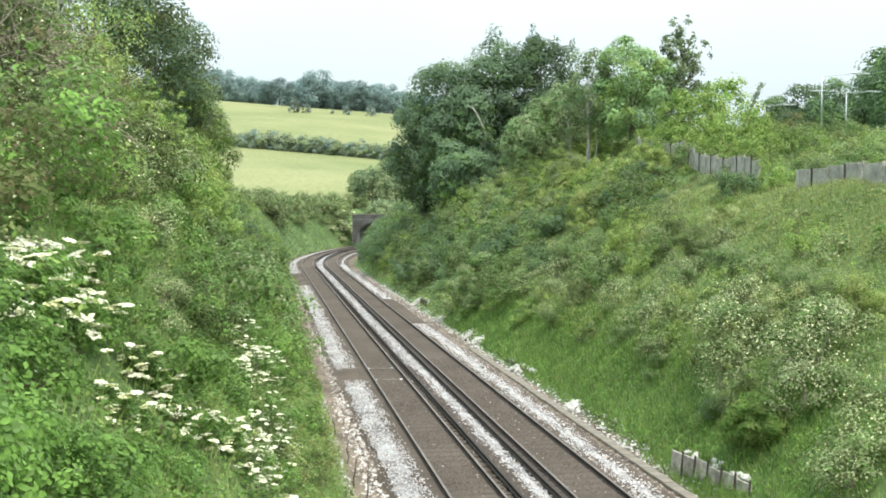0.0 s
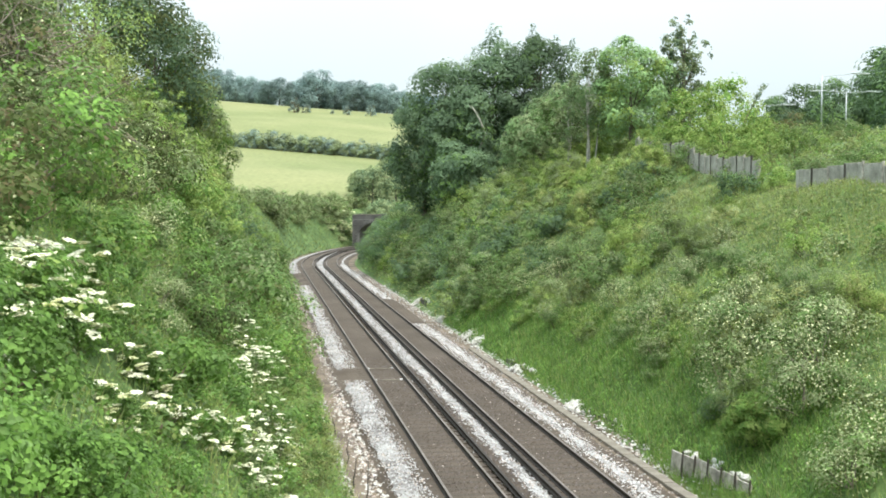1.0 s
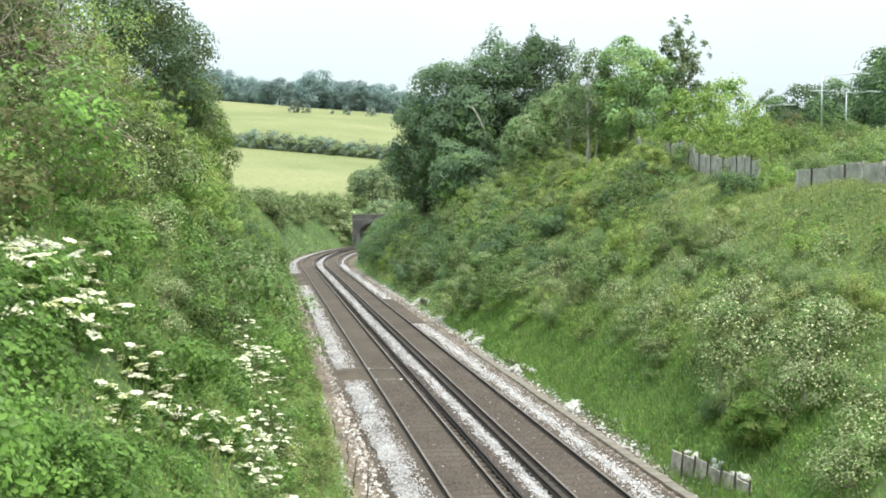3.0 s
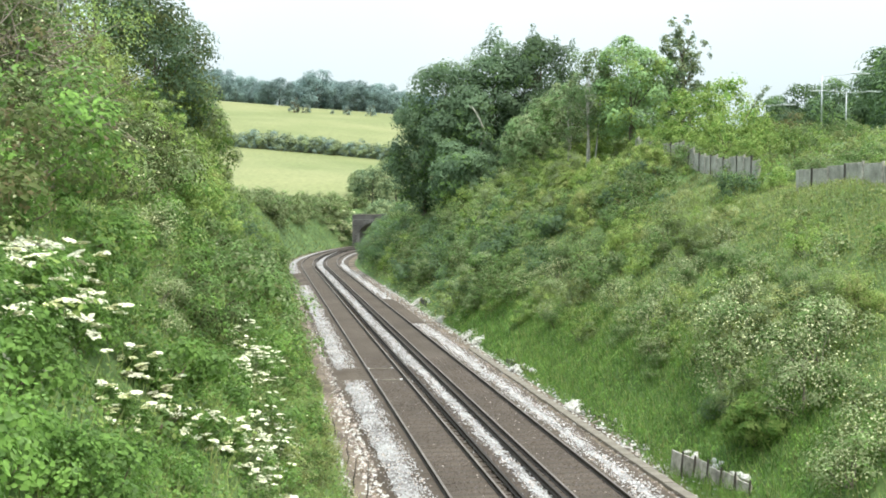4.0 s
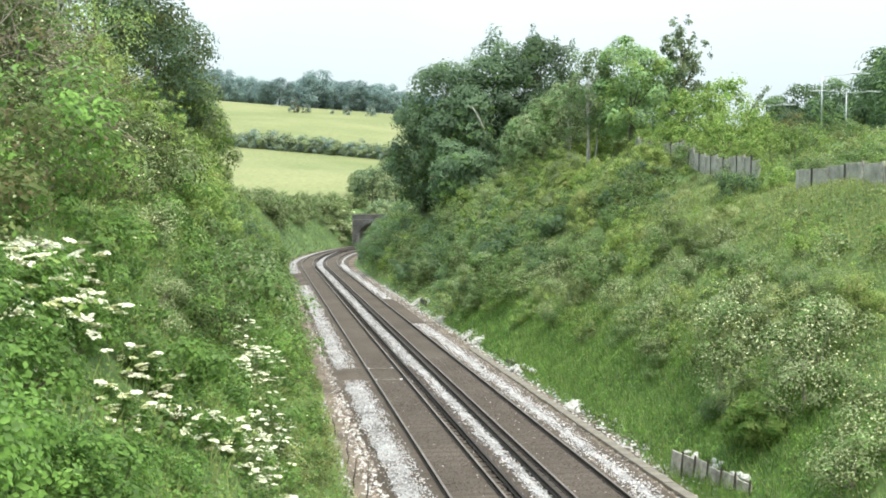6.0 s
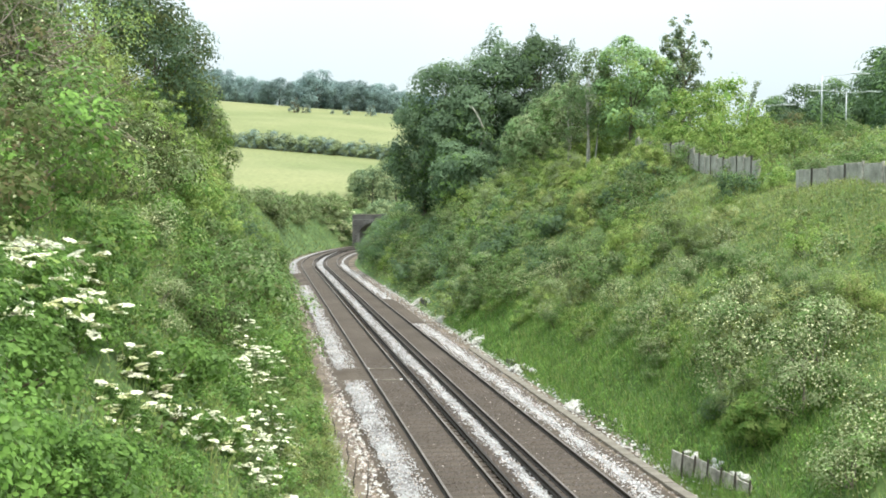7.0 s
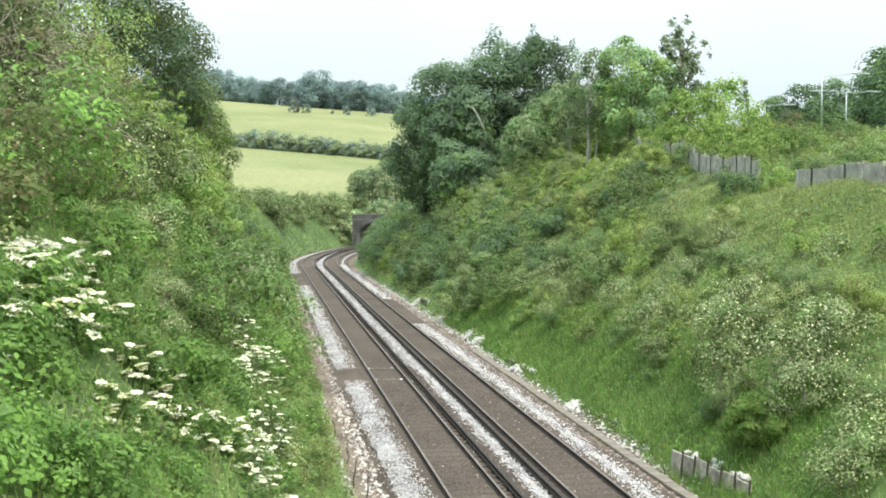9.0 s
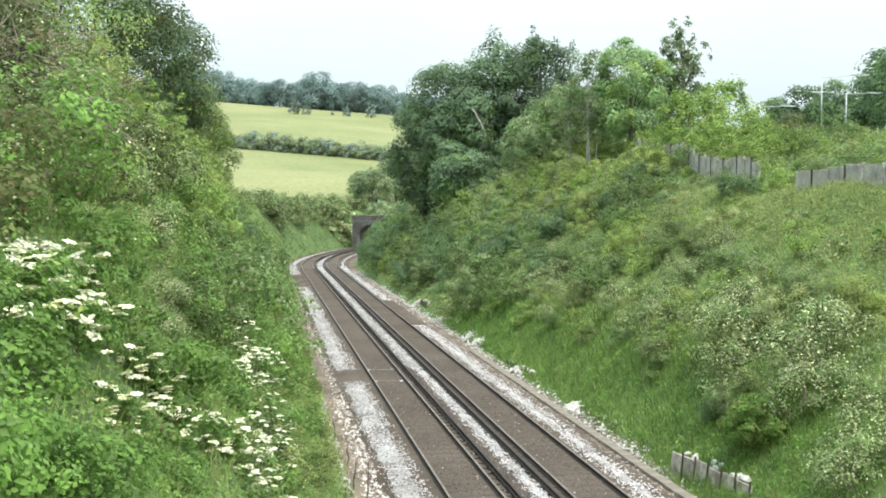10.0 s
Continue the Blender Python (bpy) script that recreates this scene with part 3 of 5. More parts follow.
def leaf_shell(rng, centres, radii, each, leaves, squash=0.9, spread=0.35):
    """Leaves on the tufts of the clumps, with the way each one faces."""
    c, r, lean = tufts(rng, centres, radii, each, (0.5, 0.75))
    pos, d, pick = clumped(rng, c, r, leaves, squash, 0.6)
    return pos, unit(d * 0.75 + lean[pick] * 0.6 + (0, -0.05, 0.3) + rng.normal(size=(leaves, 3)) * spread), pick


def tuft_colours(rng, pick, share, stray=0.12):
    """Leaves of one tuft share a shade, but for a few strays."""
    of_tuft = rng.choice(len(share), pick.max() + 1, p=share)
    return np.where(rng.uniform(size=len(pick)) < stray, rng.choice(len(share), len(pick), p=share), of_tuft[pick])


def stems_mesh(name, ends, r0, mat, rng, base=(0, 0, 0), bend=0.15, sides=4):
    bm = bmesh.new()
    for e in ends:
        e = np.array(e)
        a = np.array(base) + rng.normal(size=3) * (0.06, 0.06, 0)
        mid = (a + e) / 2 + rng.normal(size=3) * bend * np.linalg.norm(e - a) * 0.4
        tube(bm, a, mid, r0, r0 * 0.65, sides)
        tube(bm, mid, e, r0 * 0.65, r0 * 0.2, sides)
    me = bpy.data.meshes.new(name)
    bm.to_mesh(me)
    bm.free()
    me.materials.append(mat)
    return me


def flower_head_mesh(d, seed, mat):
    """A flat domed umbel of small floret clusters."""
    rng = np.random.default_rng(seed)
    n = 34
    r = d / 2 * np.sqrt(rng.uniform(0, 1, n))
    a = rng.uniform(0, 6.28, n)
    pos = np.stack([r * np.cos(a), r * np.sin(a), 0.02 - (r / d) ** 2 * d * 0.35], 1)
    nrm = unit(rng.normal(size=(n, 3)) * 0.3 + (0, 0, 1))
    return leaf_mesh("flower_head", pos, nrm, rng.uniform(0.25, 0.4, n) * d, [mat], np.zeros(n), rng, 0.9)


HEADS = [flower_head_mesh(0.44, k, PETAL) for k in range(3)] + [flower_head_mesh(0.38, 9, PETAL_CREAM)]
SMALL_HEADS = [flower_head_mesh(0.2, 20 + k, PETAL) for k in range(2)]


def shrub(name, label, seed, radius, height, leaves, leaf, mats, share, flowers=0, flower_size=0.05, petal=None,
          heads=0, small=False, twig=TWIG, clumps=18, spread=0.4, category="shrub", lobes=(0.24, 0.42), spikes=0):
    """A bush with stems, a clumpy crown of leaves and, where it blooms, flowers."""
    rng = np.random.default_rng(seed)
    thing = empty(name)
    d = unit(rng.normal(size=(clumps, 3)))
    d[:, 2] = np.abs(d[:, 2])
    c = d * rng.uniform(0.45, 0.95, (clumps, 1)) * (radius, radius, height * 0.8)
    c[:, 2] += height * 0.1
    rad = rng.uniform(*lobes, clumps) * min(radius, height)
    if spikes:
        tall = c[rng.choice(clumps, spikes)] * (1, 1, 1) + np.stack([rng.normal(0, .1, spikes), rng.normal(0, .1, spikes), rng.uniform(.3, .6, spikes) * height], 1)
        c, rad = np.concatenate([c, tall]), np.concatenate([rad, np.full(spikes, lobes[0] * 0.55 * min(radius, height))])
    pos, nrm, pick = leaf_shell(rng, c, rad * 0.95, 6, leaves, spread=spread * 0.34)
    shade = tuft_colours(rng, pick, share)
    keep = pos[:, 2] > 0.0
    pos, nrm, shade = pos[keep], nrm[keep], shade[keep]
    n = len(pos)
    part("foliage", leaf_mesh("foliage", pos, nrm, leaf * rng.uniform(0.6, 1.35, n), mats, shade, rng), None, thing)
    tagged(part("branchwork", stems_mesh("branchwork", c[:7] * 1.02, 0.022 * max(1, height / 2), twig, rng), None, thing), kind="stuff")
    if flowers:
        pos, out, _ = clumped(rng, c, rad * 1.3, flowers, shell=0.85)
        nrm = unit(out + (0, 0, 0.6) + rng.normal(size=(flowers, 3)) * 0.4)
        part("blossom", leaf_mesh("blossom", pos, nrm, flower_size * rng.uniform(0.6, 1.3, flowers), [petal], np.zeros(flowers), rng, 0.9), None, thing, "small pale flowers")
    for k in range(heads):
        for attempt in range(14):
            i = int(rng.integers(len(c)))
            a = unit(np.array([rng.normal(size=3)]) * 0.55 + ((0.2, -0.4, 1.1) if small else (0.45, -0.75, 0.65)))[0]
            q = c[i] + a * rad[i] * 1.55
            if (np.linalg.norm(q - c, axis=1) / rad).min() > 1.3:
                break
        o = part("flower_head", (SMALL_HEADS if small else HEADS)[int(rng.integers(2 if small else 4))], None, thing, "flat white flower cluster")
        o.matrix_basis = Matrix.Translation(q) @ Euler((rng.normal(0.04, 0.16), rng.normal(0.05, 0.16), 0)).to_matrix().to_4x4() @ Matrix.Rotation(rng.uniform(0, 6), 4, "Z") @ Matrix.Scale(rng.uniform(0.6, 1.1), 4)
    return tagged(thing, label, category)


def at_place(x, y, scale=1.0, turn=0.0, sink=0.12, tilt=0.0):
    return Matrix.Translation((x, y, land(x, y) - sink)) @ Matrix.Rotation(tilt, 4, "Y") @ Matrix.Rotation(turn, 4, "Z") @ Matrix.Scale(scale, 4)


def spread_things(makers, places, group, tilt=0.0, turn=6.28):
    """Builds each kind once at its first place and copies it to the others."""
    rng = np.random.default_rng(len(places) + int(places[0][1] * 100))
    made = [None] * len(makers)
    for k, (x, y, s) in enumerate(places):
        i = int(rng.integers(len(makers))) if k >= len(makers) else k
        if made[i] is None:
            made[i] = makers[i]()
            tagged(made[i], group=group)
            made[i].matrix_basis = at_place(x, y, 1.0, 0.0, tilt=tilt)
        else:
            copy_thing(made[i], at_place(x, y, s, rng.uniform(-turn / 2, turn / 2), tilt=tilt))
    for ob, (x, y, s) in zip(made, places):
        ob.matrix_basis = at_place(x, y, s, 0.0, tilt=tilt)


def trunk_mesh(rng, c, height, spread, trunk_h, trunks):
    """Tapered trunks with limbs that reach into the clumps of the crown."""
    bm = bmesh.new()
    r0 = 0.022 * height / (1.0 if trunks == 1 else trunks * 0.8)
    for k in range(trunks):
        lean = rng.normal(size=2) * (0.3 if trunks == 1 else 0.16 * spread)
        foot = rng.normal(size=2) * (0.0 if trunks == 1 else 0.35)
        p0, p1 = Vector((*foot, -0.4)), Vector((foot[0] + lean[0] * 0.6, foot[1] + lean[1] * 0.6, trunk_h))
        p2 = Vector((foot[0] + lean[0], foot[1] + lean[1], height * 0.8))
        tube(bm, p0, p1, r0, r0 * 0.75, 9)
        tube(bm, p1, p2, r0 * 0.75, r0 * 0.2, 8)
        for q in c[k::trunks][:18 if trunks < 2 else 9]:
            u = rng.uniform(0.1, 0.9)
            a = p1.lerp(p2, u * min(1, max(0.05, (q[2] - trunk_h) / max(0.1, height * 0.8 - trunk_h))))
            tube(bm, a, Vector(q), r0 * 0.3, r0 * 0.06, 5)
    return bm


def tree(name, label, seed, height, spread, trunk_h, leaves, leaf, mats, share, bark=BARK, clumps=34, gaps=0.5, trunks=1, low=0.25, tips=16, squash=1.2, lobe=(0.11, 0.22)):
    """A slender tree: limbs and a loose, gappy crown of many small leaf clumps."""
    rng = np.random.default_rng(seed)
    thing = empty(name)
    d = unit(rng.normal(size=(clumps, 3)))
    c = d * rng.uniform(0.4, 1.0, (clumps, 1)) ** gaps
    c = c * (spread, spread, height * (1 - low) / 2)
    c[:, 2] += height * (low + (1 - low) / 2) * 0.97
    c[:, :2] *= (1 + 0.25 * rng.normal(size=(clumps, 1)))
    rad = rng.uniform(*lobe, clumps) * spread * 1.4
    if tips:
        crest = c[np.argsort(-c[:, 2])[:tips * 2:2]] + np.stack([rng.normal(0, 0.1, tips) * spread, rng.normal(0, 0.1, tips) * spread, rng.uniform(0.02, 0.08, tips) * height], 1)
        c, rad = np.concatenate([c, crest]), np.concatenate([rad, np.full(tips, 0.075 * spread)])
    pos, nrm, pick = leaf_shell(rng, c, rad, 5, leaves, squash, 0.3)
    part("crown", leaf_mesh("crown", pos, nrm, leaf * rng.uniform(0.6, 1.4, leaves), mats, tuft_colours(rng, pick, share), rng), None, thing)
    part("trunk", trunk_mesh(rng, c, height, spread, trunk_h, trunks), bark, thing)
    return tagged(thing, label, "tree")


def full_tree(name, label, seed, height, spread, leaves, leaf, mats, share, bark=BARK, lobes=16, low=0.08, crest=6, squeeze=1.0):
    """A broad tree: a domed crown of large rounded masses, each built of leafy tufts, with dark hollows between."""
    rng = np.random.default_rng(seed)
    thing = empty(name)
    k = np.arange(lobes) + 0.5
    up = 1 - 1.9 * k / lobes
    a = k * 2.39996 + rng.uniform(0, 6)
    ring = np.sqrt(np.maximum(0, 1 - up * up))
    d = np.stack([ring * np.cos(a), ring * np.sin(a), up], 1) + rng.normal(size=(lobes, 3)) * 0.13
    half = height * (1 - low) / 2
    big = d * rng.uniform(0.55, 0.78, (lobes, 1)) * (spread, spread * squeeze, half)
    big[:, 2] += height * low + half
    big_r = rng.uniform(0.38, 0.52, lobes) * spread
    c, r, lean = tufts(rng, big, big_r, 11, (0.36, 0.56))
    if crest:
        top = big[np.argsort(-big[:, 2])[:4]]
        pick = rng.integers(4, size=crest)
        spike = top[pick] + np.stack([rng.normal(0, 0.14, crest) * spread, rng.normal(0, 0.1, crest) * spread, rng.uniform(0.75, 1.2, crest) * big_r.mean()], 1)
        for lift in (0.0, 0.5, 1.0):
            c = np.concatenate([c, spike + (0, 0, lift)])
            r = np.concatenate([r, np.full(crest, 0.1 * spread * (1.2 - 0.5 * lift))])
            lean = np.concatenate([lean, np.tile((0.0, 0.0, 1.0), (crest, 1))])
    inner = leaves // 6
    pos, out, pick = clumped(rng, c, r, leaves - inner, 0.95, 0.72)
    fill, fill_out, _ = clumped(rng, big, big_r, inner, 1.0, 0.2)
    nrm = np.concatenate([out * 0.8 + lean[pick] * 0.55, fill_out])
    shade = np.concatenate([tuft_colours(rng, pick, share), rng.choice(len(mats), inner, p=share)])
    pos, nrm = np.concatenate([pos, fill]), unit(nrm + (0, -0.05, 0.3) + rng.normal(size=(leaves, 3)) * 0.24)
    part("crown", leaf_mesh("crown", pos, nrm, leaf * rng.uniform(0.6, 1.4, leaves), mats, shade, rng, 0.75), None, thing)
    part("trunk", trunk_mesh(rng, big, height, spread, height * 0.3, 1), bark, thing)
    return tagged(thing, label, "tree")


RNG = np.random.default_rng(77)


# foreground bank: broad-leaved growth
def fresh(k, big=1.0):
    return lambda: shrub("broadleaf_shrub", "fresh green broad-leaved shrub on the bank", 100 + k, 0.95, 1.0, 2200, 0.082 * big, [LEAF_FRESH, LEAF_MID], (0.75, 0.25), clumps=20, spread=0.5, spikes=5)


def bramble(k):
    return lambda: shrub("bramble_bush", "tangled mid-green bramble bush on the bank", 200 + k, 1.15, 0.95, 1050, 0.105, [LEAF_MID, LEAF_LIME, LEAF_FRESH], (0.3, 0.15, 0.55), flowers=25, flower_size=0.05, petal=PETAL_CREAM, clumps=22, spread=0.5)


def elder(k):
    return lambda: shrub("elder_bush", "green elder bush with flat white flower heads", 300 + k, 1.0, 1.3, 3000, 0.1, [LEAF_FRESH, LEAF_MID], (0.65, 0.35), heads=19, clumps=28)


def parsley(k):
    return lambda: shrub("cow_parsley", "clump of cow parsley with small white umbels", 350 + k, 0.75, 1.5, 1300, 0.075, [LEAF_MID, LEAF_GREY], (0.6, 0.4), heads=36, small=True, clumps=16, category="wildflower")


def blossom(k):
    return lambda: shrub("blossoming_shrub", "grey-green shrub dotted with small white blossom", 400 + k, 1.4, 2.4, 3000, 0.085, [LEAF_GREY, LEAF_MID, LEAF_OLIVE], (0.5, 0.35, 0.15), flowers=760, flower_size=0.058, petal=PETAL_CREAM, clumps=20, spread=0.5, lobes=(0.26, 0.44), twig=TWIG_PALE)


THORN = [([LEAF_THORN, LEAF_BROWN], (0.8, 0.2), 90), ([LEAF_MID, LEAF_FRESH], (0.5, 0.5), 20), ([LEAF_LIME, LEAF_FRESH], (0.45, 0.55), 30), ([LEAF_GREY, LEAF_THORN], (0.35, 0.65), 240)]


def hawthorn(k):
    mats, share, bloom = THORN[k % 4]
    return lambda: shrub("hawthorn_shrub", "olive hawthorn with brown twigs and fading blossom", 500 + k, 1.6, 2.0, 2700, 0.1, mats, share, flowers=bloom, flower_size=0.05, petal=PETAL_CREAM, clumps=17, spread=0.45, spikes=8, twig=TWIG_PALE, lobes=(0.22, 0.4))


def bare_thorn(k):
    """A half-dead thorn: a fan of forked pale branches with few leaves."""
    def make():
        rng = np.random.default_rng(1500 + k)
        thing = empty("bare_thorn")
        bm = bmesh.new()
        ends = []
        for _ in range(26):
            a = unit(rng.normal(size=(1, 3)) * (1, 1, 0.5) + (0.25, -0.35, 0.75))[0]
            p, q = np.array((0.0, 0.0, 0.1)), None
            r, ln = 0.026, rng.uniform(0.5, 0.75)
            for step in range(4):
                q = p + a * ln
                tube(bm, p, q, r, r * 0.7, 4)
                for _ in range(2):
                    b = unit((a + rng.normal(size=3) * 0.7)[None])[0]
                    tube(bm, q, q + b * ln * 0.7, r * 0.45, r * 0.15, 3)
                    ends.append(q + b * ln * 0.6)
                p, r, ln = q, r * 0.72, ln * 0.85
                a = unit((a + rng.normal(size=3) * 0.28 + (0.05, -0.05, -0.12))[None])[0]
        part("branchwork", bm, TWIG_PALE, thing)
        e = np.array(ends)
        pos = e[rng.integers(len(e), size=700)] + rng.normal(size=(700, 3)) * 0.13
        part("foliage", leaf_mesh("foliage", pos, unit(rng.normal(size=(700, 3)) + (0, -0.2, 0.6)), 0.075 * rng.uniform(0.6, 1.3, 700), [LEAF_OLIVE, LEAF_BROWN, PETAL_CREAM], rng.choice(3, 700, p=(0.5, 0.32, 0.18)), rng), None, thing)
        return tagged(thing, "half-dead thorn with pale bare forked branches", "shrub")
    return make


def tall_green(k):
    return lambda: shrub("sallow_shrub", "tall mid-green sallow shrub with leafy shoots", 560 + k, 1.5, 2.3, 2600, 0.1, [LEAF_MID, LEAF_GREY, LEAF_OLIVE], (0.45, 0.3, 0.25), clumps=40, spread=0.55, spikes=14, lobes=(0.14, 0.3))


def thicket(k):
    return lambda: shrub("thicket_bush", "dense mid-green thicket bush on the slope", 600 + k, 1.7, 1.8, 2600, 0.13, [LEAF_MID, LEAF_OLIVE, LEAF_GREY], (0.6, 0.2, 0.2), clumps=28, spread=0.55, spikes=6)


SCRUB = [([LEAF_LIME, LEAF_GREY], (0.4, 0.6)), ([LEAF_LIME, GRASS_DRY], (0.65, 0.35)), ([LEAF_MID, LEAF_GREY], (0.6, 0.4)), ([LEAF_GREY, GRASS_DRY], (0.6, 0.4))]


def scrub(k, fine=1.0):
    mats, share = SCRUB[k % 4]
    kind = ("mid-green", "yellow-green", "dark green", "greyish")[k % 4]
    return lambda: shrub("scrub_bush", kind + " rounded scrub bush standing in long grass", 1200 + k, 1.1, 2.1, int(4200 / fine), 0.078 * fine, mats, share, clumps=13, spread=0.4, lobes=(0.34, 0.52), spikes=5)


def dark_bush(k):
    return lambda: shrub("dark_bush", "dark green bush on the slope", 650 + k, 1.5, 1.5, 2400, 0.13, [LEAF_DARK, LEAF_MID], (0.65, 0.35), clumps=24, spread=0.5, spikes=4)


def shady(k):
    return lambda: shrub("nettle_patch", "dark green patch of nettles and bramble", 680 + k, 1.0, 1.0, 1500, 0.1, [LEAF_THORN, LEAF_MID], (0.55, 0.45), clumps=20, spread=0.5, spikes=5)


def lime(k):
    return lambda: shrub("sapling_clump", "feathery yellow-green saplings on the bank", 700 + k, 1.1, 2.0, 1700, 0.1, [LEAF_LIME, LEAF_FRESH], (0.75, 0.25), clumps=24, spread=0.6, spikes=10, lobes=(0.2, 0.34))


def low_herb(k):
    return lambda: shrub("herb_clump", "low clump of green herbs in grass", 800 + k, 0.95, 0.8, 800, 0.1, [GRASS, LEAF_MID, LEAF_FRESH], (0.45, 0.25, 0.3), flowers=14, flower_size=0.06, petal=PETAL_CREAM, clumps=16, spread=0.6)


def grey_herb(k):
    return lambda: shrub("dogwood_clump", "low grey-green dogwood clump in grass", 830 + k, 1.05, 1.15, 700, 0.12, [LEAF_GREY, GRASS_DRY, LEAF_MID], (0.5, 0.2, 0.3), flowers=70, flower_size=0.07, petal=PETAL_CREAM, clumps=18, spread=0.6, spikes=4)


def olive_herb(k):
    return lambda: shrub("tall_weeds", "tall yellowish weeds going to seed", 860 + k, 0.9, 1.2, 800, 0.11, [GRASS_DRY, LEAF_OLIVE, GRASS], (0.4, 0.3, 0.3), clumps=18, spread=0.7, spikes=9, category="weeds")


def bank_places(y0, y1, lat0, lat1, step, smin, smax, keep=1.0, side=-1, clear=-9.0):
    """Loosely spaced places on a bank, kept to a wedge just wider than the camera's view."""
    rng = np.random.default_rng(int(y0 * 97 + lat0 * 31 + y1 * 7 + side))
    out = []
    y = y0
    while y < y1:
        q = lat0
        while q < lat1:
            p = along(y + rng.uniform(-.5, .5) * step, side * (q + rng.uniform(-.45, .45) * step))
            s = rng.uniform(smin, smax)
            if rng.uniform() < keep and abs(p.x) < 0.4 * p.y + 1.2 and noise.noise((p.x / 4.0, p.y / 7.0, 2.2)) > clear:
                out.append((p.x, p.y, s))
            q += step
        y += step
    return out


def lot(y, lat, s):
    p = along(y, lat)
    return (p.x, p.y, s)


# left bank
spread_things([fresh(0), fresh(1), fresh(2), fresh(3)], bank_places(8.6, 13.4, 7.4, 10.2, 0.88, 0.62, 1.0), "foreground bank shrubs")
spread_things([bramble(0), fresh(5), bramble(1), low_herb(9)], bank_places(13.6, 34, 7.3, 12.6, 1.65, 0.5, 0.95), "bank shrubs")
spread_things([fresh(11), fresh(12), bramble(12)], bank_places(20, 42, 8.6, 12.5, 2.1, 0.7, 1.1, 0.6), "bank shrubs")
spread_things([low_herb(31), olive_herb(30), low_herb(32)], bank_places(18, 60, 6.1, 7.4, 1.0, 0.35, 0.65), "bank herbs")
spread_things([elder(0), elder(1), elder(2)], [lot(15.2, -10.5, 0.62), lot(17.8, -10.5, 0.64), lot(14.9, -10.2, 0.6), lot(17.4, -10.1, 0.58), lot(18.2, -9.85, 0.56), lot(13.7, -10.3, 0.52), lot(16.4, -10.6, 0.64), lot(16.4, -10.1, 0.52), lot(19.0, -10.3, 0.56),
    lot(18.3, -9.35, 0.42), lot(18.6, -9.0, 0.38), lot(16.0, -9.4, 0.42), lot(16.4, -9.25, 0.4), lot(18.1, -8.7, 0.42), lot(19.6, -8.1, 0.42), lot(18.8, -8.45, 0.38), lot(20.5, -7.05, 0.32)], "elders in flower", turn=0.9)
spread_things([parsley(0), parsley(1)], [lot(29.0, -8.0, 0.82), lot(30.9, -7.45, 0.87), lot(24.5, -8.1, 0.70), lot(28.0, -7.8, 0.74), lot(30.0, -8.2, 0.82), lot(29.8, -7.7, 0.78), lot(24.4, -7.45, 0.67), lot(20.1, -7.75, 0.62), lot(24.0, -7.15, 0.67), lot(19.3, -7.65, 0.60), lot(22.0, -7.5, 0.67), lot(21.2, -7.3, 0.62),
    lot(36.5, -7.5, 0.7), lot(44.0, -9.4, 0.7), lot(54.0, -8.0, 0.9), lot(122, -5.8, 1.3), lot(125, -5.6, 1.2)], "cow parsley", turn=0.9)
spread_things([bramble(3), thicket(0), low_herb(0), fresh(7)], bank_places(34, 66, 7.6, 12.5, 1.9, 0.75, 1.15), "bank shrubs")
spread_things([thicket(1), thicket(2), dark_bush(0), lime(0)], bank_places(66, 140, 7.4, 13.5, 2.7, 0.75, 1.15), "bank shrubs")
spread_things([hawthorn(0), hawthorn(1), hawthorn(2), hawthorn(3), tall_green(2)], bank_places(18, 46, 12.2, 16.5, 2.4, 0.9, 1.4), "hawthorns on the bank")
spread_things([lime(4), scrub(25), lime(5), scrub(24)], bank_places(46, 84, 11.5, 17, 2.8, 1.1, 1.7), "tall bank shrubs")
spread_things([scrub(45, 1.4), scrub(42, 1.4), lime(45), lime(46)], bank_places(96, 172, 6.9, 12.5, 2.7, 0.7, 1.1, 0.9), "shrubs on the far bank")
spread_things([blossom(0)], [lot(23.2, -12.2, 0.55), lot(22.5, -11.8, 0.5), lot(24.5, -12.6, 0.55), lot(40, -12.4, 0.8), lot(38, -11.8, 0.7), lot(30, -10.3, 0.7), lot(44, -12.0, 0.8), lot(50, -13.0, 0.9), lot(33, -11.0, .6), lot(25, -9.6, 0.45), lot(27.5, -9.0, 0.45), lot(30, -8.5, 0.5), lot(22.5, -9.4, 0.4)], "blossoming shrubs")

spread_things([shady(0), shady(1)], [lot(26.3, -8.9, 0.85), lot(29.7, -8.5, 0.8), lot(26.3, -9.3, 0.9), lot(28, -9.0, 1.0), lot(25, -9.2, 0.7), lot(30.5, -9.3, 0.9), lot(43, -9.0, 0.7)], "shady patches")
spread_things([lime(70), lime(71)], [lot(45, -7.0, 0.6), lot(50, -7.0, 0.65), lot(55, -6.9, 0.6), lot(60, -6.9, 0.6), lot(42, -7.1, 0.6), lot(48, -7.4, 0.7), lot(53, -7.4, 0.7), lot(65, -6.9, 0.6), lot(38, -7.1, 0.5), lot(35.5, -7.0, 0.4), lot(40, -7.4, 0.6), lot(57, -7.5, 0.7), lot(62, -7.5, 0.8), lot(70, -7.0, 0.6)], "bright shoots on the bank foot")
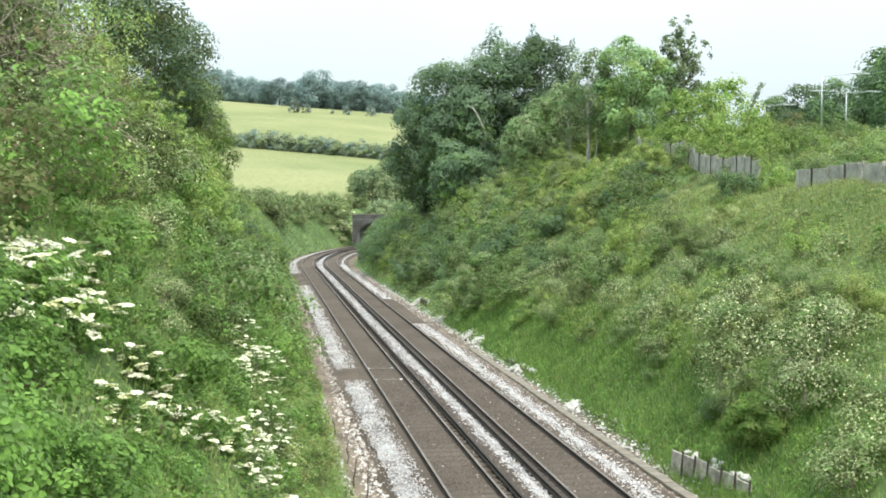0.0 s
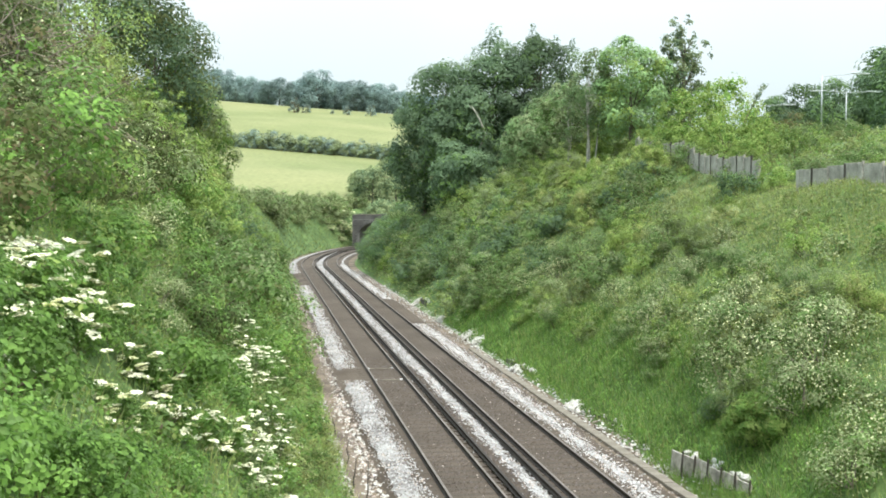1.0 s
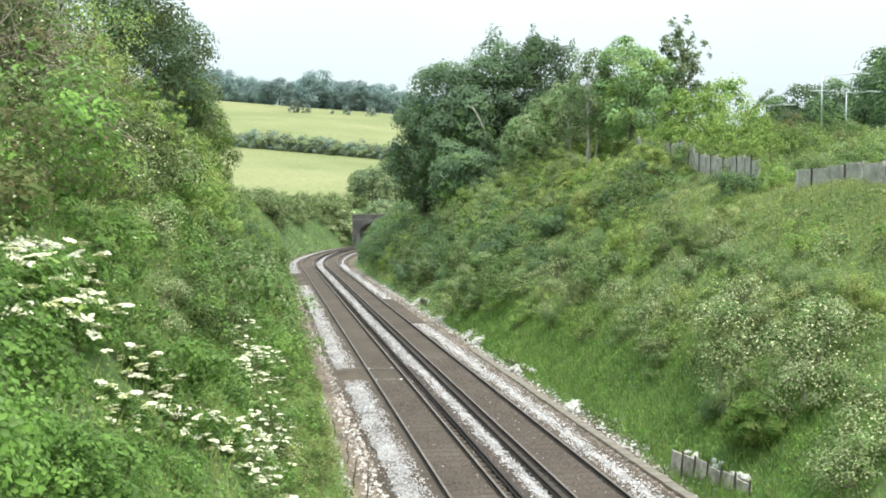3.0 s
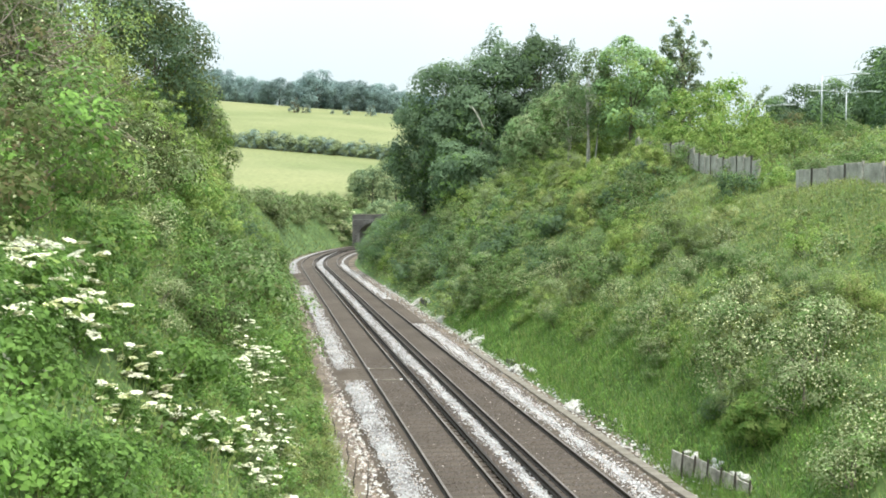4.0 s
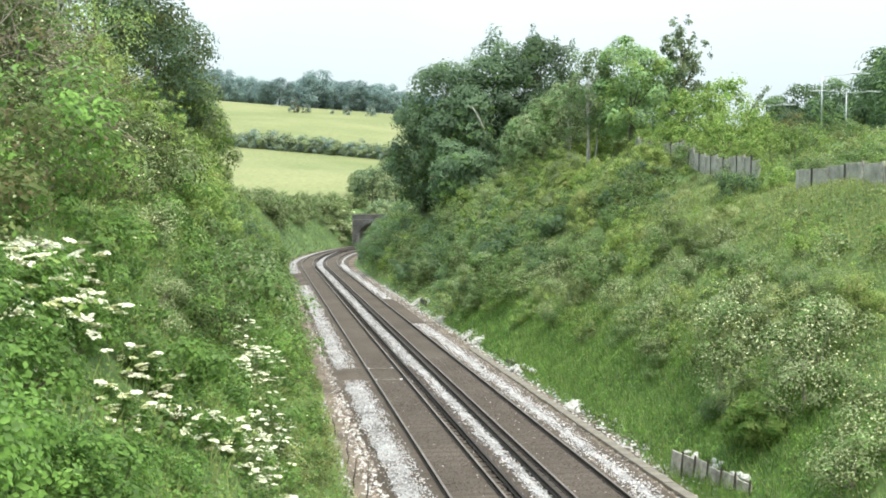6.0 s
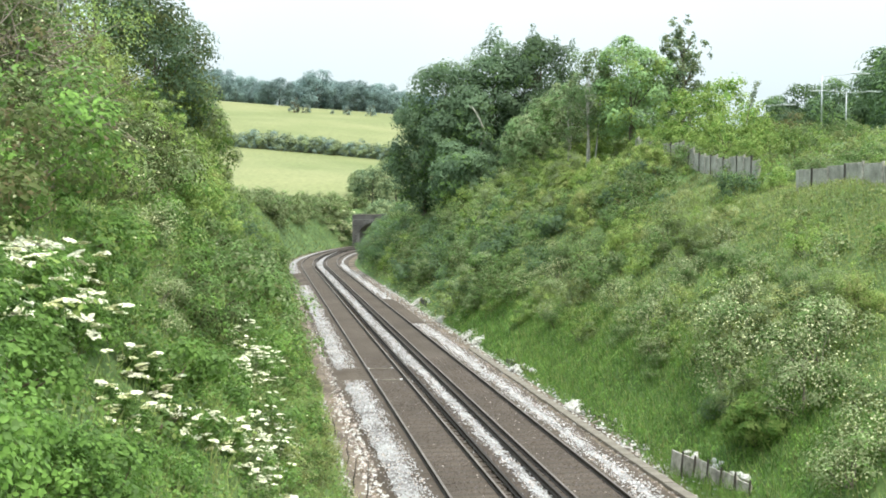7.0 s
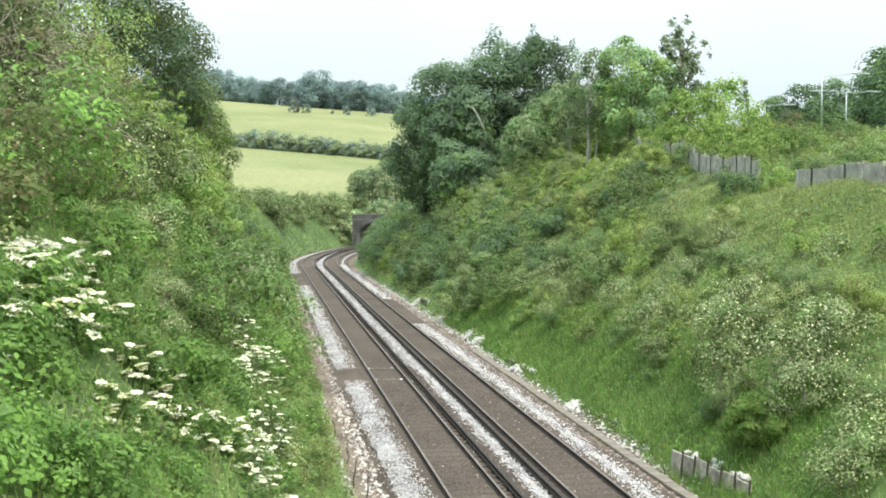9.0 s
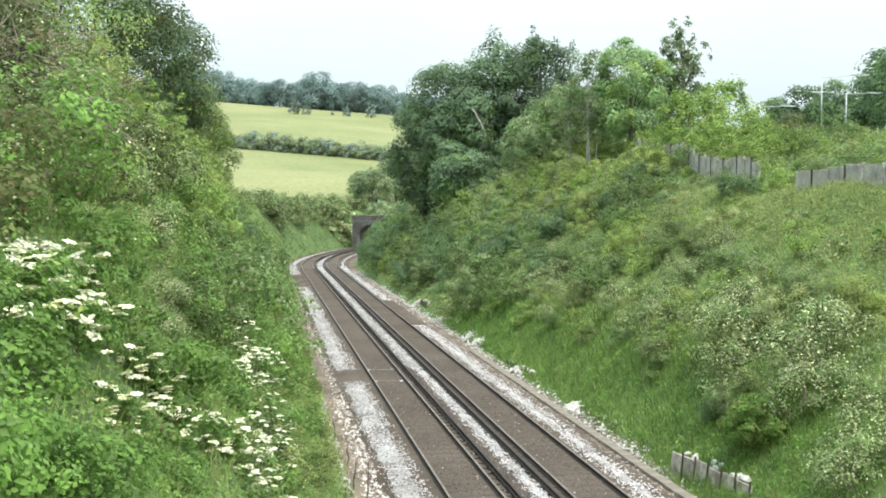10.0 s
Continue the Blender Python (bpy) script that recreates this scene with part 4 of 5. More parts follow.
spread_things([bare_thorn(0), bare_thorn(1)], [lot(27, -13.3, 1.25), lot(26, -14.0, 1.3), lot(29, -13.6, 1.35), lot(27.4, -12.3, 1.15), lot(25.2, -12.7, 1.2), lot(31, -13.0, 1.1), lot(24.4, -13.2, 1.1)], "half-dead thorns")
spread_things([lime(60), lime(61)], [lot(48, -10.8, 1.3), lot(46, -11.6, 1.2), lot(52, -11.2, 1.3), lot(44, -10.6, 0.9), lot(50, -9.7, 1.1), lot(56, -10.6, 1.2), lot(41, -12.4, 0.9), lot(62, -12.6, 1.7), lot(66, -12.4, 1.8), lot(70, -12.8, 1.8), lot(58, -12.8, 1.5), lot(74, -12.2, 1.6), lot(62, -11, 1.3), lot(68, -11, 1.3)], "saplings on the bank")

# right bank
spread_things([blossom(1), blossom(2), blossom(3)], [lot(44.3, 8.0, 1.0), lot(36.6, 7.5, 1.0), lot(31.2, 7.5, 1.0), lot(46.2, 9.0, 0.95), lot(38.2, 8.5, 1.25), lot(39.8, 9.4, 0.95), lot(32.2, 8.6, 1.2), lot(33.4, 9.5, 0.9), lot(26.8, 6.7, 0.8), lot(27.0, 7.7, 0.95),
    lot(43.0, 7.4, 0.6), lot(48.4, 10.4, 0.8), lot(42.0, 11.2, 0.7), lot(35.4, 11.0, 0.6), lot(52.4, 9.0, 0.75), lot(57, 12.2, 0.6), lot(63, 8.4, 0.8), lot(66, 9.6, 0.85), lot(69, 8.4, 0.8), lot(49.5, 12.8, 0.6), lot(28.4, 9.4, 0.7), lot(72, 10.5, 0.7)], "blossoming shrubs")
put_bush = shrub("hornbeam_bush", "bright green upright bush standing alone in grass", 1109, 0.8, 1.85, 10000, 0.07, [LEAF_FRESH, LEAF_LIME], (0.55, 0.45), clumps=44, spread=0.45, spikes=5, lobes=(0.3, 0.42))
put_bush.matrix_basis = at_place(*lot(32.0, 6.5, 1.0)[:2], 1.12)
spread_things([dark_bush(3), dark_bush(4), thicket(8)], [lot(91, 10.8, 1.0), lot(96, 10, 0.9), lot(107, 15.3, 1.1), lot(120, 11.3, 1.2), lot(112, 12.3, 1.2), lot(102, 12, 1.0), lot(73.5, 17.2, 1.0), lot(128, 9.6, 1.1), lot(136, 8.6, 1.1), lot(145, 8.4, 1.1), lot(100, 8.5, 0.8), lot(86, 13, 0.9), lot(78, 9.5, 0.6), lot(35.5, 6.9, 0.5), lot(117, 8.3, .9), lot(152, 8.6, 1.2), lot(160, 9.2, 1.2), lot(168, 9.6, 1.2), lot(83, 9.6, 1.35), lot(87, 8.6, 1.3), lot(85, 11, 1.25), lot(101.5, 15, 1.4), lot(69.5, 16.4, 1.1), lot(92, 9.2, 1.3), lot(97, 8.2, 1.3), lot(104, 8.4, 1.4), lot(110, 8.2, 1.4), lot(80, 7.4, 0.8), lot(106, 10.4, 1.3), lot(114, 10, 1.4), lot(176, 7.6, 1.1), lot(184, 7.4, 1.1), lot(191, 7.6, 1.2), lot(199, 7.9, 1.2), lot(180, 9.2, 1.4), lot(188, 9.4, 1.4), lot(84, 7.2, 0.8), lot(88, 8.2, 0.9), lot(93, 7.6, 0.9), lot(84.5, 9.6, 1.0), lot(138, 6.9, 0.6), lot(144, 7.0, 0.7), lot(150, 7.2, 0.7), lot(156, 7.4, 0.7), lot(162, 7.8, 0.8), lot(132, 6.8, 0.6)], "dark bank bushes")
spread_things([scrub(0), scrub(1), scrub(2), scrub(3)], bank_places(34, 56, 8.8, 13.4, 2.2, 0.55, 1.0, 0.75, 1, 0.0) + bank_places(56, 78, 8.8, 15.6, 2.2, 0.6, 1.05, 0.75, 1, 0.0), "scrub bushes on the bank")
spread_things([scrub(6, 1.3), scrub(10, 1.3), dark_bush(30), scrub(4, 1.3)], bank_places(72, 150, 7.2, 17.0, 2.6, 0.9, 1.5, 0.9, 1, -0.12), "scrub bushes on the bank")
spread_things([low_herb(2), grey_herb(3), lime(3), low_herb(4)], bank_places(27, 62, 8.2, 14.6, 2.0, 0.5, 1.0, 0.8, 1), "bank herbs")
spread_things([scrub(2), scrub(0)], [lot(35.2, 6.9, 0.6), lot(34.4, 7.2, 0.7), lot(42.0, 7.1, 0.55), lot(48, 7.6, 0.6), lot(52, 7.4, 0.5), lot(58, 7.3, 0.6), lot(64, 7.2, 0.6)], "scrub at the bank's foot")
spread_things([thicket(12), tall_green(12), dark_bush(12), lime(8), low_herb(8), tall_green(13)], bank_places(76, 150, 6.9, 17.6, 2.9, 0.6, 1.1, 0.9, 1), "bank shrubs")
spread_things([lime(21), scrub(21), scrub(20), lime(22)], bank_places(92, 120, 11.5, 18.5, 2.4, 1.0, 1.5, 0.9, 1), "light shrubs below the trees")
spread_things([lime(23), scrub(29), lime(24), scrub(28)], bank_places(101.5, 118, 18.5, 27, 2.3, 0.9, 1.35, 0.95, 1) + [(11.2, 98.6, 0.6), (12.6, 97.4, 0.55), (14.4, 97.0, 0.75), (10.0, 100.2, 0.8), (15.8, 95.5, 0.9), (17.2, 94.0, 0.9), (13.4, 95.6, 0.55), (9.0, 101.5, 0.9)], "light shrubs among the slender trees")
spread_things([scrub(33, 1.3), lime(33), scrub(37, 1.3)], bank_places(72, 100, 13.5, 19.5, 2.2, 0.7, 1.15, 0.85, 1), "sunlit shrubs on the shoulder")
spread_things([tall_green(14), lime(9), thicket(9), dark_bush(19)], bank_places(54, 80, 8.0, 16.5, 2.8, 0.6, 1.1, 0.7, 1), "bank shrubs")
spread_things([thicket(14), dark_bush(8), dark_bush(9)], bank_places(126, 170, 7.8, 12.0, 2.7, 0.9, 1.35, 0.95, 1) + bank_places(170, 205, 9.4, 13, 3.2, 1.1, 1.6, 0.95, 1) + bank_places(205, 232, 10.4, 14, 3.4, 1.2, 1.7, 0.95, 1), "far bank shrubs")
spread_things([olive_herb(61), grey_herb(61)], [(15.9, 52.6, 0.4), (15.9, 61.5, 0.5), (15.7, 64.0, 0.55), (15.5, 67.5, 0.6), (15.4, 70.5, 0.5), (15.3, 74.0, 0.6), (15.2, 76.5, 0.6)], "weeds before the fence")
spread_things([lime(12), lime(13), lime(14)], [(16.8, 57.2, 0.8), (16.6, 58.6, 0.9), (16.9, 77.5, 0.9), (17.4, 66, 1.2), (18.5, 70, 1.3), (18.2, 75, 1.5), (18.8, 80, 1.6), (17.8, 84, 1.6), (17.4, 90, 1.7), (19.9, 73, 1.4), (21.0, 77, 1.5), (16.0, 92, 1.3), (15.0, 80, 1.0), (15.4, 73, 0.5), (21.2, 70, 1.2), (22.4, 82, 1.6), (10.0, 101, 1.4), (9.0, 106, 1.3), (7.6, 110, 1.4), (16.8, 95, 1.3), (13.0, 106, 1.5), (15.0, 106, 1.5), (10.6, 107.5, 1.5), (17.2, 105, 1.5), (12.0, 104.5, 1.2), (14.2, 103.5, 1.1)], "saplings on the shoulder")
spread_things([olive_herb(19), lime(19), grey_herb(19), thicket(19)], bank_places(46, 86, 20.6, 37, 2.6, 0.55, 0.85, 1.0, 1), "shrubs beyond the fence")


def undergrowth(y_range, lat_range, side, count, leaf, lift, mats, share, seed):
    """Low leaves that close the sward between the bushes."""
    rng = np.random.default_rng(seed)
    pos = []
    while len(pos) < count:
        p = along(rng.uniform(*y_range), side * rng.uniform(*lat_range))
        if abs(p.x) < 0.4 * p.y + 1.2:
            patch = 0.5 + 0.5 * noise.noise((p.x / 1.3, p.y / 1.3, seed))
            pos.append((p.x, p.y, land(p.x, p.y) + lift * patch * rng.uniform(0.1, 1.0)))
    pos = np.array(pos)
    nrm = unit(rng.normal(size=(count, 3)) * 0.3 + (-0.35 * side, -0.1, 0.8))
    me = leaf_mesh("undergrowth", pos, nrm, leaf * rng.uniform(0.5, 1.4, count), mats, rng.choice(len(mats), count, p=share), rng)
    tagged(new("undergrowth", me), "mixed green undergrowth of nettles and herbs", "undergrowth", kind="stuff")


MIXED = ([LEAF_MID, LEAF_FRESH, LEAF_GREY, LEAF_LIME], (0.3, 0.4, 0.1, 0.2))
undergrowth((9, 40), (5.2, 13), -1, 42000, 0.085, 0.5, *MIXED, 1)
undergrowth((40, 140), (5.2, 14), -1, 22000, 0.2, 0.9, *MIXED, 2)
SUNNY = ([LEAF_LIME, LEAF_GREY, LEAF_MID, GRASS_DRY], (0.3, 0.25, 0.25, 0.2))
undergrowth((24, 75), (7.6, 17), 1, 36000, 0.11, 0.5, *SUNNY, 3)
undergrowth((26, 80), (5.15, 7.8), 1, 16000, 0.11, 0.35, [LEAF_FRESH, LEAF_MID], (0.85, 0.15), 7)
undergrowth((36, 80), (13.5, 18), 1, 14000, 0.13, 0.35, [GRASS_DRY, LEAF_LIME, LEAF_GREY], (0.5, 0.3, 0.2), 8)
undergrowth((75, 150), (5.2, 20), 1, 20000, 0.22, 0.9, *SUNNY, 4)
undergrowth((148, 205), (5.4, 12), 1, 5000, 0.34, 1.0, [LEAF_DARK, LEAF_MID, LEAF_GREY], (0.5, 0.25, 0.25), 6)
undergrowth((45, 110), (19, 40), 1, 14000, 0.25, 0.9, [LEAF_LIME, LEAF_GREY, LEAF_OLIVE, LEAF_FRESH], (0.3, 0.25, 0.25, 0.2), 5)


# ---- trees ----
def put(thing, x, y, turn=0.0, scale=1.0, group=""):
    thing.matrix_basis = at_place(x, y, scale, turn, 0.1)
    tagged(thing, group=group)
    return thing


DARKMIX = ([LEAF_DARK, LEAF_MID], (0.85, 0.15))
oak = lambda k, h, w, n=24000, leaf=0.27, low=0.04, crest=6: full_tree("oak_tree", "large dark green broad-leaved tree in full leaf", 900 + k, h, w, n, leaf, *DARKMIX, lobes=20, low=low, crest=crest)
put(oak(1, 15.9, 5.6), 5.4, 130, group="bank trees")
put(oak(2, 15.2, 4.8), 10.4, 128, group="bank trees")
put(oak(3, 18.0, 5.6, crest=0), 0.6, 132, group="bank trees")
put(oak(4, 15.6, 4.3, 16000, crest=0), -2.2, 136, group="bank trees")
OAK = put(oak(8, 13.0, 5.0, 20000, crest=0), 3.0, 128, group="bank trees")


def dead_limb(tree_ob):
    """A pale bare limb that stands out of the crown."""
    rng = random.Random(3)
    z0 = tree_ob.matrix_basis.translation.z
    bm = bmesh.new()
    a, b, c, d = Vector((0.2, -0.3, 4.0)), Vector((1.5, -5.3, 15.6 - z0)), Vector((0.9, -5.6, 17.0 - z0)), Vector((0.1, -5.7, 18.4 - z0))
    tube(bm, a, b, 0.16, 0.12, 7)
    tube(bm, b, c, 0.12, 0.09, 6)
    tube(bm, c, d, 0.09, 0.05, 6)
    for k in range(5):
        p = c.lerp(d, k / 5)
        tube(bm, p, p + Vector((rng.uniform(-0.8, 0.8), -0.3, rng.uniform(0.2, 0.9))), 0.035, 0.012, 4)
    part("dead_limb", bm, BARK_PALE, tree_ob, "pale bare dead limb")


dead_limb(OAK)
maple = lambda k, h, w: full_tree("maple_tree", "light green maple in full leaf", 900 + k, h, w, 14000, 0.22, [LEAF_GREY, LEAF_PALE], (0.5, 0.5), lobes=18, low=0.0, crest=0)
put(maple(5, 8.4, 4.0), 13.5, 122, group="bank trees")
put(oak(6, 8.0, 3.4, 12000, crest=0), 2.2, 122, group="bank trees")
put(maple(7, 5.6, 3.2), 9.4, 117, group="bank trees")
put(full_tree("maple_tree", "grey-green maple in full leaf", 909, 6.5, 3.4, 9000, 0.24, [LEAF_MID, LEAF_GREY], (0.5, 0.5), low=0.0, crest=0), 12.2, 109, group="bank trees")
put(full_tree("maple_tree", "grey-green maple in full leaf", 908, 8.5, 3.4, 12000, 0.24, [LEAF_PALE, LEAF_GREY], (0.6, 0.4), low=0.02, crest=0), 16.0, 117, group="bank trees")
# pale-stemmed and feathery trees on the right shoulder
put(tree("birch_tree", "slender grey-green tree with pale bare stems", 920, 10.2, 2.4, 4.0, 6000, 0.22, [LEAF_GREY, LEAF_PALE], (0.4, 0.6), BARK_PALE, 80, 0.6, 4, 0.28), 12.8, 100, group="shoulder trees")
put(tree("birch_tree", "slender grey-green tree with pale bare stems", 926, 9.0, 1.9, 4.0, 3600, 0.22, [LEAF_GREY, LEAF_PALE], (0.7, 0.3), BARK_PALE, 40, 0.6, 4, 0.28), 11.2, 104, group="shoulder trees")
put(full_tree("ash_tree", "feathery bright green ash tree", 921, 10.2, 3.3, 17000, 0.2, [LEAF_PALE, LEAF_LIME], (0.75, 0.25), low=0.0, crest=0), 16.0, 98, group="shoulder trees")
put(full_tree("ash_tree", "feathery bright green ash tree", 922, 8.2, 2.8, 11000, 0.2, [LEAF_PALE, LEAF_GREY], (0.6, 0.4), low=0.0, crest=5), 18.4, 103, group="shoulder trees")
TALL = put(tree("poplar_tree", "tall thin tree with sparse grey-green crown", 923, 12.0, 2.1, 5.0, 11000, 0.19, [LEAF_GREY, LEAF_DARK], (0.6, 0.4), BARK, 150, 0.8, 1, 0.05, 26, 1.2, (0.09, 0.17)), 20.6, 100, group="shoulder trees")
put(tree("ash_tree", "feathery bright green ash tree", 925, 5.6, 2.4, 2.0, 5000, 0.22, [LEAF_LIME, LEAF_FRESH], (0.6, 0.4), BARK, 90, 0.6, 2, 0.0), 22.0, 92, group="shoulder trees")
put(tree("ash_tree", "feathery bright green ash tree", 927, 4.6, 2.4, 2.0, 4500, 0.22, [LEAF_LIME, LEAF_FRESH], (0.6, 0.4), BARK, 90, 0.6, 2, 0.0), 18.6, 86, group="shoulder trees")
# left bank trees
put(full_tree("willow_tree", "mid-green tree leaning over the bank", 930, 9.8, 4.1, 20000, 0.19, [LEAF_OLIVE, LEAF_DARK], (0.35, 0.65), low=0.05, crest=8), -18.6, 76, group="left bank trees")
put(full_tree("willow_tree", "mid-green tree leaning over the bank", 931, 12.2, 4.5, 24000, 0.19, [LEAF_DARK, LEAF_OLIVE], (0.6, 0.4), low=0.05, crest=8), -19.5, 66, group="left bank trees")
put(tree("sallow_tree", "feathery light green sallow tree on the bank", 932, 8.0, 3.6, 2.0, 9000, 0.13, [LEAF_LIME, LEAF_FRESH, LEAF_GREY], (0.5, 0.25, 0.25), BARK_PALE, 110, 0.6, 3, 0.1), -17.5, 42, group="left bank trees")
put(tree("hawthorn_tree", "olive green small tree with brown twigs", 933, 7.5, 3.4, 2.0, 8000, 0.13, [LEAF_OLIVE, LEAF_BROWN, LEAF_FRESH], (0.35, 0.2, 0.45), BARK_PALE, 110, 0.6, 3, 0.1), -14.0, 31, group="left bank trees")
put(tree("sallow_tree", "feathery light green sallow tree on the bank", 934, 7.5, 3.2, 2.0, 8000, 0.15, [LEAF_LIME, LEAF_PALE, LEAF_GREY], (0.5, 0.3, 0.2), BARK_PALE, 110, 0.6, 3, 0.1), -17.0, 52, group="left bank trees")

for k, (y, lat, h) in enumerate([(86, -12.8, 8.0), (94, -12.5, 7.5), (101, -12.0, 6.0), (80, -13.6, 8.0)]):
    p = along(y, lat)
    put(full_tree("sallow_tree", "small light green sallow tree on the bank", 936 + k, h, 2.4, 9000, 0.17, [LEAF_LIME, LEAF_GREY, LEAF_FRESH], (0.45, 0.35, 0.2), low=0.0, crest=4), p.x, p.y, group="left bank trees")

spread_things([thicket(50), tall_green(50), lime(50)], [(-1.5, 119, 1.7), (0.8, 117, 1.5), (2.8, 115, 1.8), (-3.6, 122, 1.6), (4.8, 113.5, 1.5), (-5.2, 126, 1.5), (6.6, 112, 1.6), (8.6, 110, 1.6), (1.5, 119.5, 1.9), (-2.6, 116, 1.2)], "shrubs under the bank trees")

# beyond the bridge and round the bend
far_tree = full_tree("field_tree", "rounded grey-green tree at the field's edge", 940, 9.0, 4.6, 8000, 0.36, [LEAF_GREY, LEAF_DARK], (0.6, 0.4), crest=0)
put(far_tree, -13.5, 262, group="trees beyond the bridge")
for k, (x, y, s) in enumerate([(-9, 256, 0.9), (-17, 275, 1.0), (-6, 268, 1.2), (-12, 300, 1.3), (-21, 300, 0.8), (-14.5, 249, 0.45), (-11, 250, 0.5), (-7.5, 251, 0.55), (-17.5, 252, 0.5)]):
    copy_thing(far_tree, at_place(x, y, s, k * 1.1))
hedge_bush = shrub("hedge_bush", "olive hedge bush by the bend", 950, 2.2, 2.6, 1500, 0.27, [LEAF_OLIVE, LEAF_MID, LEAF_GREY], (0.4, 0.15, 0.45), flowers=40, flower_size=0.16, petal=PETAL_CREAM, clumps=26, spread=0.5)
first = True
for k in range(46):
    u = k / 45
    y = 180 + 80 * u + RNG.uniform(-3, 3)
    lat = -(13.5 + RNG.uniform(-4.0, 6)) + 1.0 * u
    p = along(y, lat)
    if first:
        hedge_bush.matrix_basis = at_place(p.x, p.y)
        tagged(hedge_bush, group="hedge by the bend")
        first = False
    else:
        copy_thing(hedge_bush, at_place(p.x, p.y, RNG.uniform(0.9, 1.5), RNG.uniform(0, 6)))


for k in range(30):
    p = along(188 + 1.8 * k + RNG.uniform(-1, 1), -(9.4 + RNG.uniform(-1.3, 2.2)))
    copy_thing(hedge_bush, at_place(p.x, p.y, RNG.uniform(0.5, 0.85), RNG.uniform(0, 6)))


far_blossom = lambda: shrub("blossoming_shrub", "hedge shrub covered in cream blossom beside the bridge", 955, 1.5, 2.1, 900, 0.26, [LEAF_GREY, LEAF_MID], (0.6, 0.4), flowers=230, flower_size=0.26, petal=PETAL_CREAM, clumps=26, spread=0.5)
spread_things([far_blossom], [(-22.4, 236, 1.0), (-21.0, 238, 1.2), (-24.2, 235, 1.2), (-22.6, 231, 0.9), (-20.2, 240, 1.3), (-23.4, 240, 1.5), (-21.8, 246, 1.6), (-19.4, 243, 1.3), (-20.6, 233, 0.8)], "blossoming shrubs")
spread_things([lime(40)], [(-15.5, 247, 1.0), (-12.5, 248, 1.8), (-9.0, 248, 1.9), (-17.5, 246, 1.5), (-5.5, 249, 2.0)], "saplings by the bridge")


def far_row(name, label, seed, n, where, size, leaf, count, mats, share, group):
    """Distant bushes or trees, each an object of its own, on three shared shapes."""
    rng = np.random.default_rng(seed)
    kinds = []
    for k in range(n):
        x, y, s = where(k / max(1, n - 1), rng)
        if k < 3:
            if "tree" in name:
                t = full_tree(name, label, seed + k, size[1], size[0], count, leaf, mats, share, lobes=14, low=0.0, crest=0)
            else:
                t = shrub(name, label, seed + k, size[0], size[1], count, leaf, mats, share, clumps=22, spread=0.2, lobes=(0.3, 0.5), category="hedge")
            tagged(t, group=group)
            t.matrix_basis = at_place(x, y, 1, 0, 0.4)
            kinds.append(t)
        else:
            copy_thing(kinds[k % 3], at_place(x, y, s, rng.uniform(0, 6.28), 0.4))


# far hedge, wood and field trees take the leaf colour with haze painted in
FARMIX = ([LEAF_HAZED, LEAF_DARK], (0.8, 0.2))
far_row("hedgerow_bush", "dark green hedgerow bush between fields", 960, 44, lambda u, r: (-98 + 92 * u, 466 - 20 * u + r.uniform(-3, 3), r.uniform(0.65, 1.25)), (4.4, 6.0), 0.55, 1800, [LEAF_HAZED, LEAF_GREY], (0.3, 0.7), "field hedge")
WOOD_EDGE = [(-190, 0.95), (-150, 1.0), (-115, 0.74), (-88, 1.12), (-67, 0.82), (-52, 0.96), (-23, 0.78), (20, 0.7)]


def wood_place(u, r):
    x = -180 + 180 * u + r.uniform(-3, 3)
    return (x, 775 + r.uniform(-8, 60), lerp_table(WOOD_EDGE, x) * r.uniform(0.88, 1.1))


far_row("woodland_tree", "haze-pale grey-green tree at the edge of a distant wood", 970, 42, wood_place, (11.0, 22.0), 0.95, 5200, [LEAF_HAZED], (1.0,), "distant wood")
for k, (x, y, r) in enumerate([(-90, 702, 4.2), (-83, 705, 3.0), (-68, 712, 1.3), (-59, 712, 2.8), (-44.5, 714, 3.2)]):
    t = shrub("field_tree", "small round tree standing alone in the field", 980 + k, r, r * 2.2, 1100, 0.17 * r, [LEAF_HAZED, LEAF_BROWN], (0.7, 0.3), clumps=30, spread=0.35, category="tree")
    put(t, x, y, group="field trees")
# trees along the road on the right
road_tree = full_tree("roadside_tree", "dark green tree beside the road", 990, 14.0, 5.6, 13000, 0.38, *DARKMIX, lobes=18, low=0.0, crest=3)
put(road_tree, 70, 155, group="roadside trees")
for k, (x, y, s) in enumerate([(46, 170, 0.62), (49, 167, 0.72), (52, 166, 0.82), (55, 164, 0.86), (58.4, 163, 0.84), (61.5, 160, 0.88), (65, 158, 0.95), (50.5, 172, 0.75), (56.5, 170, 0.85), (62, 148, 1.25), (53.2, 130, 0.98)]):
    copy_thing(road_tree, at_place(x, y, s, k * 0.9))
put(shrub("brown_leaved_shrub", "brownish-green shrub beside the road", 995, 2.6, 3.0, 3000, 0.2, [LEAF_BROWN, LEAF_OLIVE], (0.5, 0.5), clumps=28), 31.5, 106)
copy_thing(bpy.data.objects["brown_leaved_shrub"], at_place(29.5, 108, 0.8, 2.0))


